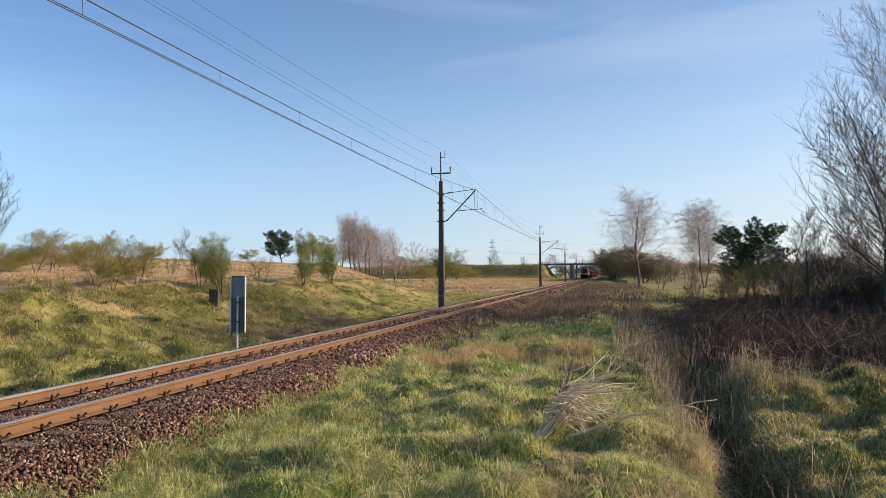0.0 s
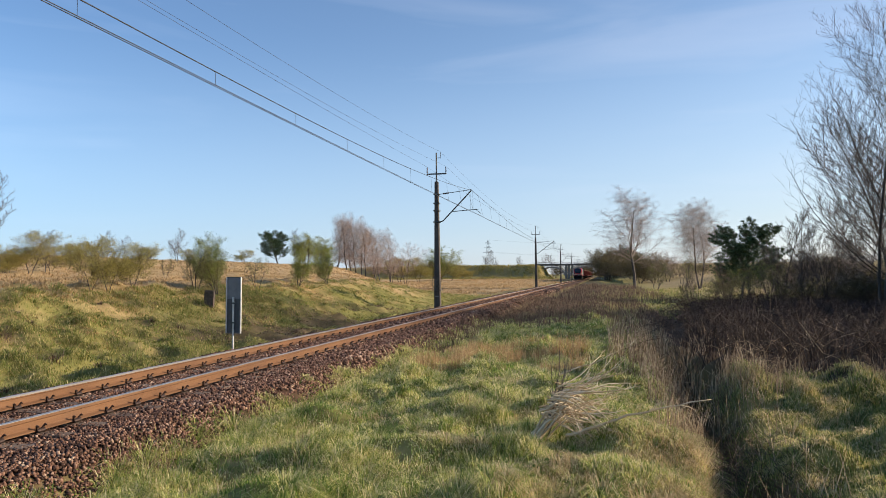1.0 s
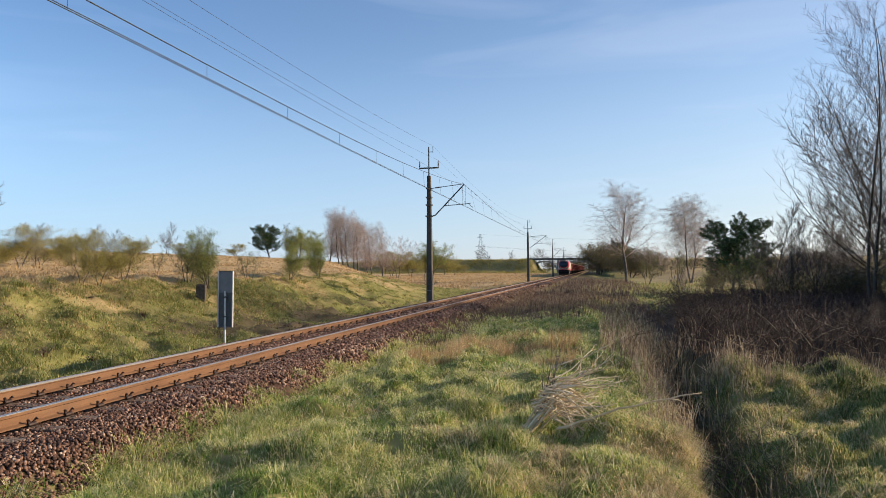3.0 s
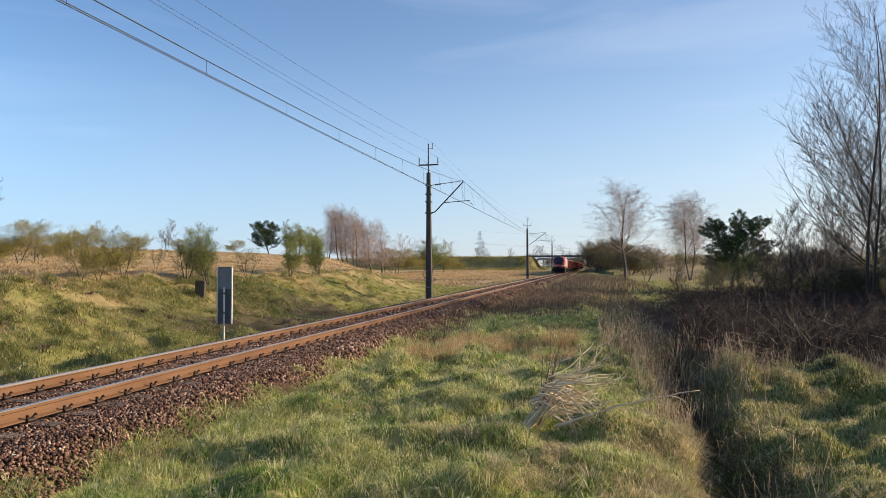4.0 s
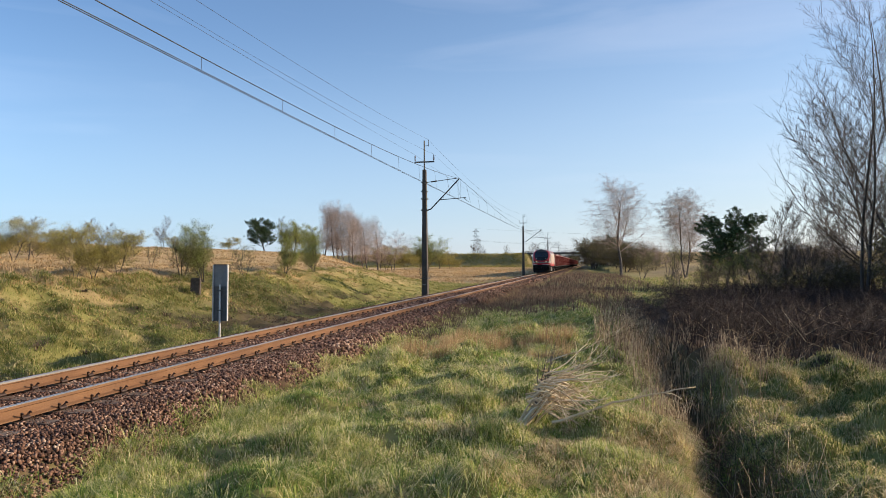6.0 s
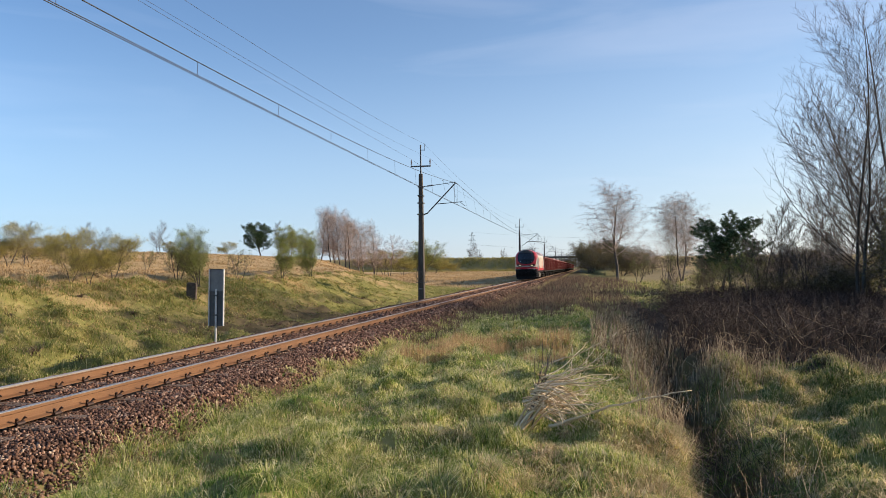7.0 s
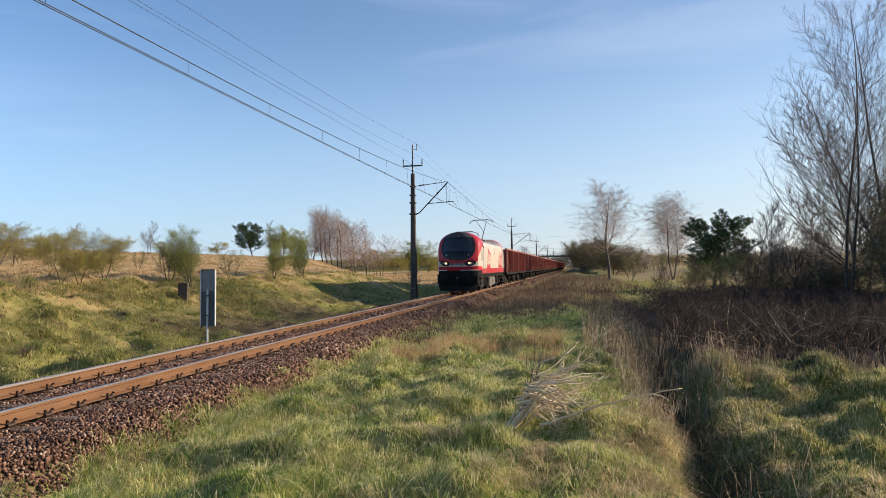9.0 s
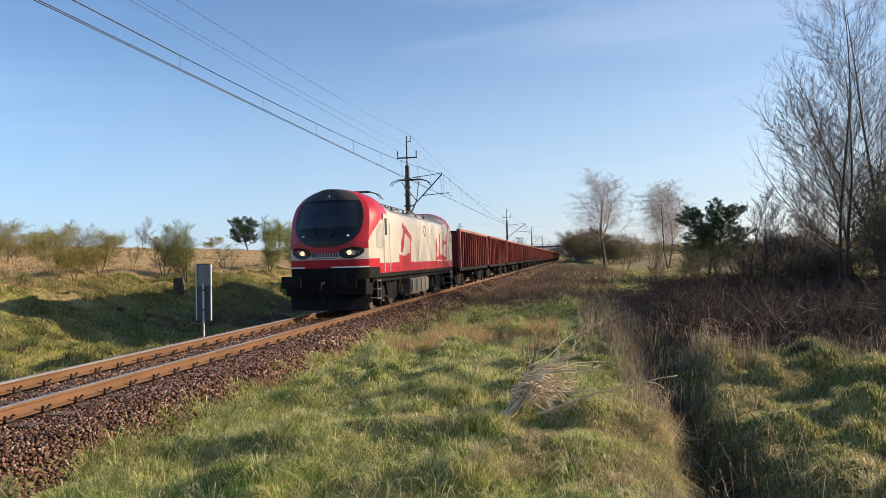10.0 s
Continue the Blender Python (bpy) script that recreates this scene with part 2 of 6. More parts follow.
def ground_material():
    m = mat("ground_cover", [(0.3, (0.13, 0.14, 0.04)), (0.5, (0.23, 0.21, 0.07)), (0.68, (0.34, 0.27, 0.12))], scale=0.9, rough=0.95, spec=0.1, bump=0.8, bump_scale=9, detail=8)
    n, l = m.node_tree.nodes, m.node_tree.links
    b = n["Principled BSDF"]
    grass = b.inputs["Base Color"].links[0].from_socket
    at = n.new("ShaderNodeAttribute")
    at.attribute_name = "cover"
    sep = n.new("ShaderNodeSeparateColor")
    l.new(at.outputs["Color"], sep.inputs[0])
    tc = n.new("ShaderNodeTexCoord")
    def layer(scale, stops):
        t = n.new("ShaderNodeTexNoise")
        t.inputs["Scale"].default_value, t.inputs["Detail"].default_value, t.inputs["Roughness"].default_value = scale, 8.0, 0.65
        l.new(tc.outputs["Object"], t.inputs["Vector"])
        r = n.new("ShaderNodeValToRGB")
        e = r.color_ramp.elements
        while len(e) < len(stops):
            e.new(0.5)
        for k, (p, c) in zip(e, stops):
            k.position, k.color = p, (*c, 1)
        l.new(t.outputs[0], r.inputs["Fac"])
        return r.outputs[0]
    col = grass
    for chan, lay in (("Red", layer(0.35, [(0.3, (0.27, 0.21, 0.1)), (0.5, (0.42, 0.295, 0.15)), (0.7, (0.52, 0.38, 0.21))])),
                      ("Green", layer(2.0, [(0.3, (0.035, 0.024, 0.017)), (0.5, (0.075, 0.052, 0.036)), (0.7, (0.14, 0.1, 0.068))])),
                      ("Blue", layer(5.0, [(0.3, (0.035, 0.02, 0.014)), (0.55, (0.075, 0.043, 0.03)), (0.75, (0.13, 0.08, 0.055))]))):
        mx = n.new("ShaderNodeMixRGB")
        l.new(sep.outputs[chan], mx.inputs["Fac"])
        l.new(col, mx.inputs["Color1"])
        l.new(lay, mx.inputs["Color2"])
        col = mx.outputs[0]
    l.new(col, b.inputs["Base Color"])
    return m


# ---- mesh helpers ----
def mesh_np(name, verts, faces, sides=3):
    """A mesh from arrays of corners and of triangles or quads."""
    me = bpy.data.meshes.new(name)
    verts, faces = np.asarray(verts, np.float32), np.asarray(faces, np.int32)
    me.vertices.add(len(verts))
    me.vertices.foreach_set("co", verts.ravel())
    me.loops.add(faces.size)
    me.loops.foreach_set("vertex_index", faces.ravel())
    me.polygons.add(len(faces))
    me.polygons.foreach_set("loop_start", np.arange(0, faces.size, sides, dtype=np.int32))
    me.update(calc_edges=True)
    me.validate()
    return me


def put(name, me, material, parent=None, label="", m=None, smooth=False):
    ob = new(name, me)
    if material and not me.materials:
        me.materials.append(material)
    if smooth:
        me.polygons.foreach_set("use_smooth", [True] * len(me.polygons))
    if parent:
        ob.parent = parent
    if m is not None:
        ob.matrix_basis = m
    if label:
        ob["label"] = label
    return ob


def part(name, bm, material, parent=None, label="", m=None, smooth=False):
    me = bpy.data.meshes.new(name)
    bm.to_mesh(me)
    bm.free()
    return put(name, me, material, parent, label, m, smooth)


def box(bm, x0, x1, y0, y1, z0, z1, bevel=0.0):
    r = bmesh.ops.create_cube(bm, size=1.0, matrix=Matrix.LocRotScale(((x0 + x1) / 2, (y0 + y1) / 2, (z0 + z1) / 2), None, (x1 - x0, y1 - y0, z1 - z0)))
    if bevel:
        bmesh.ops.bevel(bm, geom=list({e for v in r["verts"] for e in v.link_edges}), offset=bevel, segments=2, affect="EDGES", clamp_overlap=True)
    return bm


def rod(bm, a, b, r0, r1=None, n=8):
    a, b = Vector(a), Vector(b)
    d = b - a
    m = Matrix.Translation((a + b) / 2) @ d.to_track_quat("Z", "Y").to_matrix().to_4x4()
    bmesh.ops.create_cone(bm, cap_ends=True, segments=n, radius1=r0, radius2=r0 if r1 is None else r1, depth=d.length, matrix=m)
    return bm


def extrude(bm, outline, a, b, axis="y"):
    """A closed outline (u, v) drawn out along an axis from a to b."""
    def at(u, v, w):
        return (u, w, v) if axis == "y" else (w, u, v) if axis == "x" else (u, v, w)
    p = [bm.verts.new(at(u, v, a)) for u, v in outline]
    q = [bm.verts.new(at(u, v, b)) for u, v in outline]
    k = len(outline)
    for i in range(k):
        bm.faces.new((p[i], p[(i + 1) % k], q[(i + 1) % k], q[i]))
    bm.faces.new(p[::-1])
    bm.faces.new(q)
    bmesh.ops.recalc_face_normals(bm, faces=bm.faces)
    return bm


def tubes(segs, sides=3):
    """Tapered tubes from rows of (x0 y0 z0 r0 x1 y1 z1 r1)."""
    s = np.asarray(segs, np.float64)
    a, ra, b, rb = s[:, 0:3], s[:, 3:4], s[:, 4:7], s[:, 7:8]
    d = b - a
    d /= np.maximum(np.linalg.norm(d, axis=1, keepdims=True), 1e-9)
    h = np.where(np.abs(d[:, 2:3]) > 0.9, [[1.0, 0, 0]], [[0, 0, 1.0]])
    u = np.cross(d, h)
    u /= np.linalg.norm(u, axis=1, keepdims=True)
    w = np.cross(d, u)
    vs = []
    for base, r in ((a, ra), (b, rb)):
        for k in range(sides):
            t = 2 * np.pi * k / sides
            vs.append(base + r * (np.cos(t) * u + np.sin(t) * w))
    v = np.stack(vs, 1).reshape(-1, 3)
    f = []
    for k in range(sides):
        j = (k + 1) % sides
        f += [(k, j, sides + j), (k, sides + j, sides + k)]
    f = (np.arange(len(s))[:, None, None] * 2 * sides + np.array(f)[None]).reshape(-1, 3)
    return v, f


def swept(name, line, rad, sides=7):
    """One closed tapered tube along a line of points."""
    line = [Vector(p) for p in line]
    bm, rings = bmesh.new(), []
    for i, p in enumerate(line):
        d = (line[min(i + 1, len(line) - 1)] - line[max(i - 1, 0)]).normalized()
        u = d.cross(Vector((0, 0, 1))).normalized()
        w = u.cross(d)
        rings.append([bm.verts.new(p + (u * math.cos(2 * math.pi * k / sides) + w * math.sin(2 * math.pi * k / sides)) * rad[i]) for k in range(sides)])
    for a, b in zip(rings, rings[1:]):
        for k in range(sides):
            bm.faces.new((a[k], a[(k + 1) % sides], b[(k + 1) % sides], b[k]))
    bm.faces.new(rings[0][::-1])
    bm.faces.new(rings[-1])
    bmesh.ops.recalc_face_normals(bm, faces=bm.faces)
    me = bpy.data.meshes.new(name)
    bm.to_mesh(me)
    bm.free()
    return me


def vnoise(x, y, scale, seed=0):
    """Smooth value noise, 0 to 1."""
    x, y = np.asarray(x, float) / scale + 1000.3 + seed * 17.1, np.asarray(y, float) / scale + 1000.7 + seed * 5.3
    i, j = np.floor(x).astype(np.int64), np.floor(y).astype(np.int64)
    u, v = x - i, y - j
    u, v = u * u * (3 - 2 * u), v * v * (3 - 2 * v)
    def h(a, b):
        k = (a * 374761393 + b * 668265263 + seed * 974634777) & 0xFFFFFFFF
        k = ((k ^ (k >> 13)) * 1274126177) & 0xFFFFFFFF
        return ((k ^ (k >> 16)) & 0xFFFF) / 65535.0
    return (h(i, j) * (1 - u) + h(i + 1, j) * u) * (1 - v) + (h(i, j + 1) * (1 - u) + h(i + 1, j + 1) * u) * v


def step(a, b, x):
    t = np.clip((np.asarray(x, float) - a) / (b - a), 0, 1)
    return t * t * (3 - 2 * t)


# ---- the lie of the land (rail heads at z = 0, line along y) ----
TRACK = -7.5


def hill(x, y):
    """How much of the field on the left stands at a place, 0 to 1."""
    L = -x
    end = 62 + np.maximum(L - 18, 0) * 2.3
    return 1 - step(end - 14, end + 16 + 0.25 * L, y)


def ground(x, y):
    x, y = np.asarray(x, float), np.asarray(y, float)
    d = np.abs(x - TRACK)
    bed = -0.235 - 0.365 * step(1.75, 2.5, d)
    # left: foot of the cutting, slope, field
    L = -x
    hz = -0.72 + 2.15 * step(11.9, 19.5, L) + 3.3 * step(17, 75, L) + 1.2 * step(75, 300, L)
    flat = -0.5 + 0.5 * step(14, 60, L)
    k = hill(x, y)
    left = flat * (1 - k) + hz * k
    # right: grass verge, drain, far bank
    near = -0.55 + 0.12 * step(-5, -1, x) - 0.22 * step(-0.1, 1.3, x)
    fade = 1 - step(15, 22, y)
    drain = -0.62 * step(0.95, 1.55, x + (vnoise(x, y, 1.3, 15) - 0.5) * 0.4) + 0.8 * step(1.6, 2.4, x + (vnoise(x, y, 1.1, 16) - 0.5) * 0.5)
    bank = 0.15 * step(4.5, 9, x) + 0.5 * step(30, 120, x)
    right = near + drain * fade + bank * (0.3 + 0.7 * fade) - 0.1 * step(20, 60, y)
    right = right + 1.7 * step(7, 24, x) * step(55, 120, y) * (1 - step(200, 260, y))
    z = np.where(x > TRACK, right, left)
    # the bank that carries the road over the line, and the wooded side of the cutting
    road = 7.0 * (1 - step(6, 19, np.abs(y - 386))) * step(18.5, 25.5, d)
    z = np.where(road > 0.01, np.maximum(z, road), z)
    side = 5.2 * step(11, 19, x - TRACK) * step(200, 270, y) * (1 - step(560, 700, y))
    z = np.where(side > 0.01, np.maximum(z, side), z)
    off = step(2.3, 3.4, d)
    z = np.where(d < 3.4, bed * (1 - off) + z * off, z)
    rough = step(2.4, 3.2, d)
    tuss = ((vnoise(x, y, 0.62, 3) ** 2 - 0.28) * (0.34 + 0.08 * step(9, 12, -x) * (1 - step(14, 17, -x))) + (vnoise(x, y, 0.34, 5) ** 2 - 0.3) * 0.07) * (np.abs(x) < 40) * (1 - 0.75 * step(30, 90, y))
    wide = (vnoise(x, y, 2.3, 7) - 0.5) * 0.16 + (vnoise(x, y, 9, 9) - 0.5) * 0.4 * step(14, 30, d)
    mound = (vnoise(x, y, 0.56, 11) ** 1.6 * 0.58 - 0.17 + (vnoise(x, y, 1.4, 12) - 0.5) * 0.16) * step(1.7, 2.5, x) * (1 - step(14, 22, x)) * (1 - step(14, 22, y))
    return z + rough * (tuss + wide + mound) + (vnoise(x, y, 120, 13) - 0.5) * 6 * step(500, 1400, np.hypot(x, y))


def build_ground():
    gx = np.concatenate([-np.geomspace(3600, 30, 60), np.arange(-29, -13, 0.4), np.arange(-13, -5, 0.2), np.arange(-5, 4.6, 0.1), np.arange(4.6, 10, 0.16), np.arange(10, 30, 0.6), np.geomspace(31, 3600, 60)])
    gy = np.concatenate([-np.geomspace(3600, 6, 40), np.arange(-5, 3, 0.5), np.arange(3, 13, 0.1), np.arange(13, 22, 0.16), np.arange(22, 50, 0.4), np.arange(50, 120, 1.2), np.arange(120, 460, 4.0), np.geomspace(465, 4500, 40)])
    X, Y = np.meshgrid(gx, gy)
    Z = ground(X, Y)
    v = np.stack([X, Y, Z], -1).reshape(-1, 3)
    nx, ny = len(gx), len(gy)
    i = (np.arange(ny - 1)[:, None] * nx + np.arange(nx - 1)[None]).ravel()
    me = mesh_np("ground", v, np.stack([i, i + 1, i + nx + 1, i + nx], 1), 4)
    d = np.abs(X - TRACK)
    straw = step(14.5, 20, -X + (vnoise(X, Y, 3, 21) - 0.5) * 7) * (1 - step(330, 372, Y))
    straw = np.maximum(straw, step(70, 90, Y) * step(3.2, 6, d) * (X < TRACK) * 1.0 * (1 - step(330, 372, Y)))
    straw = np.maximum(straw, 0.5 * (Y > 350) * (np.abs(Y - 386) < 30))
    straw = np.maximum(straw, 0.85 * step(4, 14, X) * step(38, 52, Y) * (0.6 + 0.4 * vnoise(X, Y, 5, 27)))
    # Drain bottom: brown earth, its dark tone also carrying the shade down there.
    earth_shade = np.maximum(0.8 * step(1.2, 1.6, X) * (1 - step(1.8, 2.4, X)) * (1 - step(18, 27, Y)), step(13.5, 15.5, Y + 0.3 * (X - 3) + (vnoise(X, Y, 3, 23) - 0.5) * 4) * step(1.2, 2.6, X) * (1 - step(40, 52, Y)))
    earth_shade = np.maximum(earth_shade, step(26, 40, Y) * step(2.3, 3.0, d) * (X > TRACK) * (1 - step(-3, 3, X)) * 0.7)
    # dark patch on the cutting slope: shade painted where it turns from the sun
    earth_shade = np.maximum(earth_shade, 0.8 * step(0.25, 0.5, vnoise(X, Y, 2.2, 63)) * step(10.2, 11, -X) * (1 - step(13.5, 16.5, -X)) * step(17, 22, Y) * (1 - step(36, 44, Y)))
    stone = 1 - step(2.1, 2.55, d + (vnoise(X, Y, 0.5, 25) - 0.5) * 0.5)
    col = np.stack([straw, earth_shade, stone, np.ones_like(straw)], -1).reshape(-1, 4).astype(np.float32)
    at = me.color_attributes.new("cover", "FLOAT_COLOR", "POINT")
    at.data.foreach_set("color", col.ravel())
    ob = put("ground", me, ground_material(), smooth=True)
    tagged(ob, "grassy ground with a ballast bed, drain and straw-coloured field", "ground", kind="structure")


build_ground()

# ---- the line ----
def build_track():
    track = tagged(new("railway_track"), "single railway track of rusty rails on brown ballast", "railway track", kind="structure")
    prof = [(-0.075, -0.172), (0.075, -0.172), (0.075, -0.160), (0.020, -0.140), (0.0085, -0.128), (0.0085, -0.052), (0.035, -0.040), (0.036, -0.012), (0.028, -0.002),
            (-0.028, -0.002), (-0.036, -0.012), (-0.035, -0.040), (-0.0085, -0.052), (-0.0085, -0.128), (-0.020, -0.140), (-0.075, -0.160)]
    for s in (-1, 1):
        rail = part("rail", extrude(bmesh.new(), prof, -40, 620), M_rust, track, m=pose(TRACK + s * 0.7535, 0, 0))
        part("running_surface", box(bmesh.new(), -0.031, 0.031, -40, 620, -0.006, 0.001), M_railtop, rail, "wheel-polished steel strip")
        g = -s * 0.033
        part("gauge_face", box(bmesh.new(), g - 0.006, g + 0.006, -40, 620, -0.024, 0.0005), M_railtop, rail, "wheel-polished steel edge")
    # sleepers and spring clips
    bm = extrude(bmesh.new(), [(-0.14, -0.36), (0.14, -0.36), (0.11, -0.2), (-0.11, -0.2)], -1.25, 1.25, "x")
    sleeper = bpy.data.meshes.new("sleeper")
    bm.to_mesh(sleeper)
    bm.free()
    sleeper.materials.append(M_sleeper)
    segs = []
    for u in (-0.05, 0.05):   # two bent arms of one clip
        pts = [(0.03, u * 0.6, -0.168), (0.05, u, -0.13), (0.062, u * 1.35, -0.1), (0.085, u * 1.2, -0.112)]
        segs += [(*a, 0.014, *b, 0.012) for a, b in zip(pts, pts[1:])]
    segs.append((0.06, -0.06, -0.166, 0.026, 0.06, 0.06, -0.166, 0.026))
    cv, cf = tubes(segs, 4)
    clip = mesh_np("rail_clip", cv, cf)
    clip.materials.append(M_clip)
    far_v, far_f, n0 = [], [], 0
    for i in range(960):
        y = 4.2 + 0.6 * i
        if i < 300:
            put("sleeper", sleeper, None, track, m=pose(TRACK, y, 0))
        for s in (-1, 1):
            for o in (-1, 1):
                m = pose(TRACK + s * 0.7535 + o * 0.03, y, 0, 0, 0, 0 if o > 0 else 180)
                if i < 70:
                    put("rail_clip", clip, None, track, m=m)
                elif i < 360:
                    w = np.array(m)
                    far_v.append(cv @ w[:3, :3].T + w[:3, 3])
                    far_f.append(cf + n0)
                    n0 += len(cv)
    tagged(put("distant_clips", mesh_np("distant_clips", np.concatenate(far_v), np.concatenate(far_f)), M_clip, track), kind="stuff")
    bm = bmesh.new()
    for i in range(300, 960):
        y = 4.2 + 0.6 * i
        box(bm, TRACK - 1.25, TRACK + 1.25, y - 0.12, y + 0.12, -0.36, -0.2) if i < 520 else None
    tagged(part("distant_sleepers", bm, M_sleeper, track), kind="stuff")


def build_ballast():
    """Broken stone, each piece a bent block."""
    rng = np.random.default_rng(4)
    cube = np.array([(-1, -1, -1), (1, -1, -1), (1, 1, -1), (-1, 1, -1), (-1, -1, 1), (1, -1, 1), (1, 1, 1), (-1, 1, 1)], float)
    cf = np.array([(0, 2, 1), (0, 3, 2), (4, 5, 6), (4, 6, 7), (0, 1, 5), (0, 5, 4), (1, 2, 6), (1, 6, 5), (2, 3, 7), (2, 7, 6), (3, 0, 4), (3, 4, 7)])
    pts = []
    for y0, y1, dens, size in ((3.5, 9, 1050, 0.018), (9, 15, 650, 0.022), (15, 26, 330, 0.033), (26, 48, 110, 0.055), (48, 110, 26, 0.085)):
        n = int(dens * (y1 - y0) * 5.2)
        x = TRACK + rng.uniform(-2.6, 2.6, n)
        y = rng.uniform(y0, y1, n)
        d = np.abs(x - TRACK)
        edge = 2.2 - 0.35 * step(20, 30, y) + (vnoise(x, y, 0.5, 25) - 0.5) * 0.5 + (vnoise(x, y, 3, 26) - 0.5) * 0.25
        keep = (d < edge) | (rng.random(n) < 0.06) & (d < edge + 0.3)
        keep &= ~((np.abs(d - 0.7535) < 0.085))
        sl = np.abs((y - 4.2 + 0.3) % 0.6 - 0.3)
        keep &= ~((d < 1.25) & (sl < 0.1) & (rng.random(n) < 0.1))
        x, y = x[keep], y[keep]
        pts.append(np.stack([x, y, ground(x, y) + rng.uniform(-0.6, 0.7, len(x)) * size + 0.015, np.full(len(x), size)], 1))
    p = np.concatenate(pts)
    n = len(p)
    s = p[:, 3:4] * rng.uniform(0.55, 1.35, (n, 3))
    v = cube[None] * (0.55 + 0.45 * rng.random((n, 8, 3))) * s[:, None]
    q = rng.normal(size=(n, 4))
    q /= np.linalg.norm(q, axis=1, keepdims=True)
    a, b, c, d = q.T
    R = np.stack([1 - 2 * (c * c + d * d), 2 * (b * c - a * d), 2 * (b * d + a * c), 2 * (b * c + a * d), 1 - 2 * (b * b + d * d), 2 * (c * d - a * b), 2 * (b * d - a * c), 2 * (c * d + a * b), 1 - 2 * (b * b + c * c)], 1).reshape(n, 3, 3)
    v = np.einsum("nij,nkj->nki", R, v) + p[:, None, :3]
    f = (np.arange(n)[:, None, None] * 8 + cf[None]).reshape(-1, 3)
    ob = put("ballast", mesh_np("ballast", v.reshape(-1, 3), f), M_ballast)
    tagged(ob, "coarse broken brown ballast stones round the rails", "ballast", kind="stuff")


POLES = (-27.7, 45.0, 117.0, 190.5, 263.5, 336.0)
POLE_X = -10.6


def build_pole(y, reach):
    gz = float(ground(POLE_X, y)) - 0.1
    pole = tagged(new("catenary_pole"), "tapered concrete catenary pole with a cantilever arm beside the track", "catenary pole", "catenary poles along the line")
    pole.matrix_basis = pose(POLE_X, y, 0)
    bm = bmesh.new()
    rod(bm, (0, 0, gz), (0, 0, 7.95), 0.30, 0.17, 4)
    bmesh.ops.rotate(bm, cent=(0, 0, 0), matrix=Matrix.Rotation(radians(45), 3, "Z"), verts=bm.verts)
    bmesh.ops.bevel(bm, geom=[e for e in bm.edges if abs(e.verts[0].co.z - e.verts[1].co.z) > 1], offset=0.03, segments=1, affect="EDGES")
    part("shaft", bm, M_concrete, pole)
    part("mast_extension", rod(bmesh.new(), (0, 0, 7.7), (0, 0, 9.9), 0.055, 0.045, 8), M_steel, pole, "thin dark steel tube")
    part("crossbar", box(bmesh.new(), -0.68, 0.68, -0.04, 0.04, 8.43, 8.52, 0.01), M_steel, pole)
    for s in (-0.64, 0.64):
        bm = rod(bmesh.new(), (s, 0, 8.5), (s, 0, 8.95), 0.02, 0.02, 6)
        for k in range(4):
            rod(bm, (s, 0, 8.6 + 0.08 * k), (s, 0, 8.65 + 0.08 * k), 0.06, 0.03, 8)
        part("insulator", bm, M_insul, pole)
    bm = rod(bmesh.new(), (0, 0, 9.55), (0.28, 0, 9.55), 0.018, 0.018, 6)
    rod(bm, (0.28, 0, 9.5), (0.28, 0, 9.95), 0.018, 0.018, 6)
    part("top_bracket", bm, M_steel, pole)
    for z in (6.5, 6.0, 5.25, 7.1):
        w = 0.30 - 0.13 * (z / 7.95)
        part("clamp", box(bmesh.new(), -w, w, -w, w, z - 0.04, z + 0.04), M_steel, pole)
    bm = rod(bmesh.new(), (0.15, 0, 7.1), (reach, 0, 7.34), 0.022, 0.022, 6)
    part("tie_rod", bm, M_steel, pole)
    bm = bmesh.new()
    for k in range(6):
        rod(bm, (0.45 + 0.07 * k, 0, 7.135 + 0.0075 * k), (0.49 + 0.07 * k, 0, 7.14 + 0.0075 * k), 0.065, 0.03, 8)
    part("tie_insulator", bm, M_insul, pole)
    bm = rod(bmesh.new(), (0.2, 0, 5.25), (0.42, 0, 5.32), 0.04, 0.04, 8)
    rod(bm, (0.42, 0, 5.32), (reach, 0, 7.28), 0.042, 0.042, 8)
    part("diagonal_strut", bm, M_steel, pole)
    bm = rod(bmesh.new(), (1.05, 0, 5.92), (reach + 0.45, 0, 6.03), 0.026, 0.022, 8)
    part("steady_arm", bm, M_steel, pole)
    part("registration_arm", rod(bmesh.new(), (reach + 0.3, 0, 6.0), (reach + 0.62, 0, 5.74), 0.016, 0.016, 6), M_steel, pole)
    for x in (1.3, reach - 0.08, reach + 0.1):
        part("hanger", rod(bmesh.new(), (x, 0, 5.95), (x, 0, 5.32 + (x - 0.42) / (reach - 0.42) * 1.96 if x < reach else 7.25), 0.009, 0.009, 5), M_wire, pole)
    if abs(y - 45) < 1:       # bent wire guard against climbing
        guard = part("climbing_guard", box(bmesh.new(), -0.3, 0.3, -0.3, 0.3, 0.7, 0.76, 0.01), M_steel, pole, "steel band with tangled bent wires")
        wires = []
        for s in (-1, 1):
            for k in range(3):
                z = 0.75 + 0.27 * k
                wires.append(((s * 0.12 - 0.2, -0.32, z), (0.18 * s, -0.34, z + 0.27), 0.012))
                wires.append(((-s * 0.18, -0.33, z), (s * 0.3, -0.35, z + 0.3), 0.012))
        for k in range(7):
            t = k * 0.9
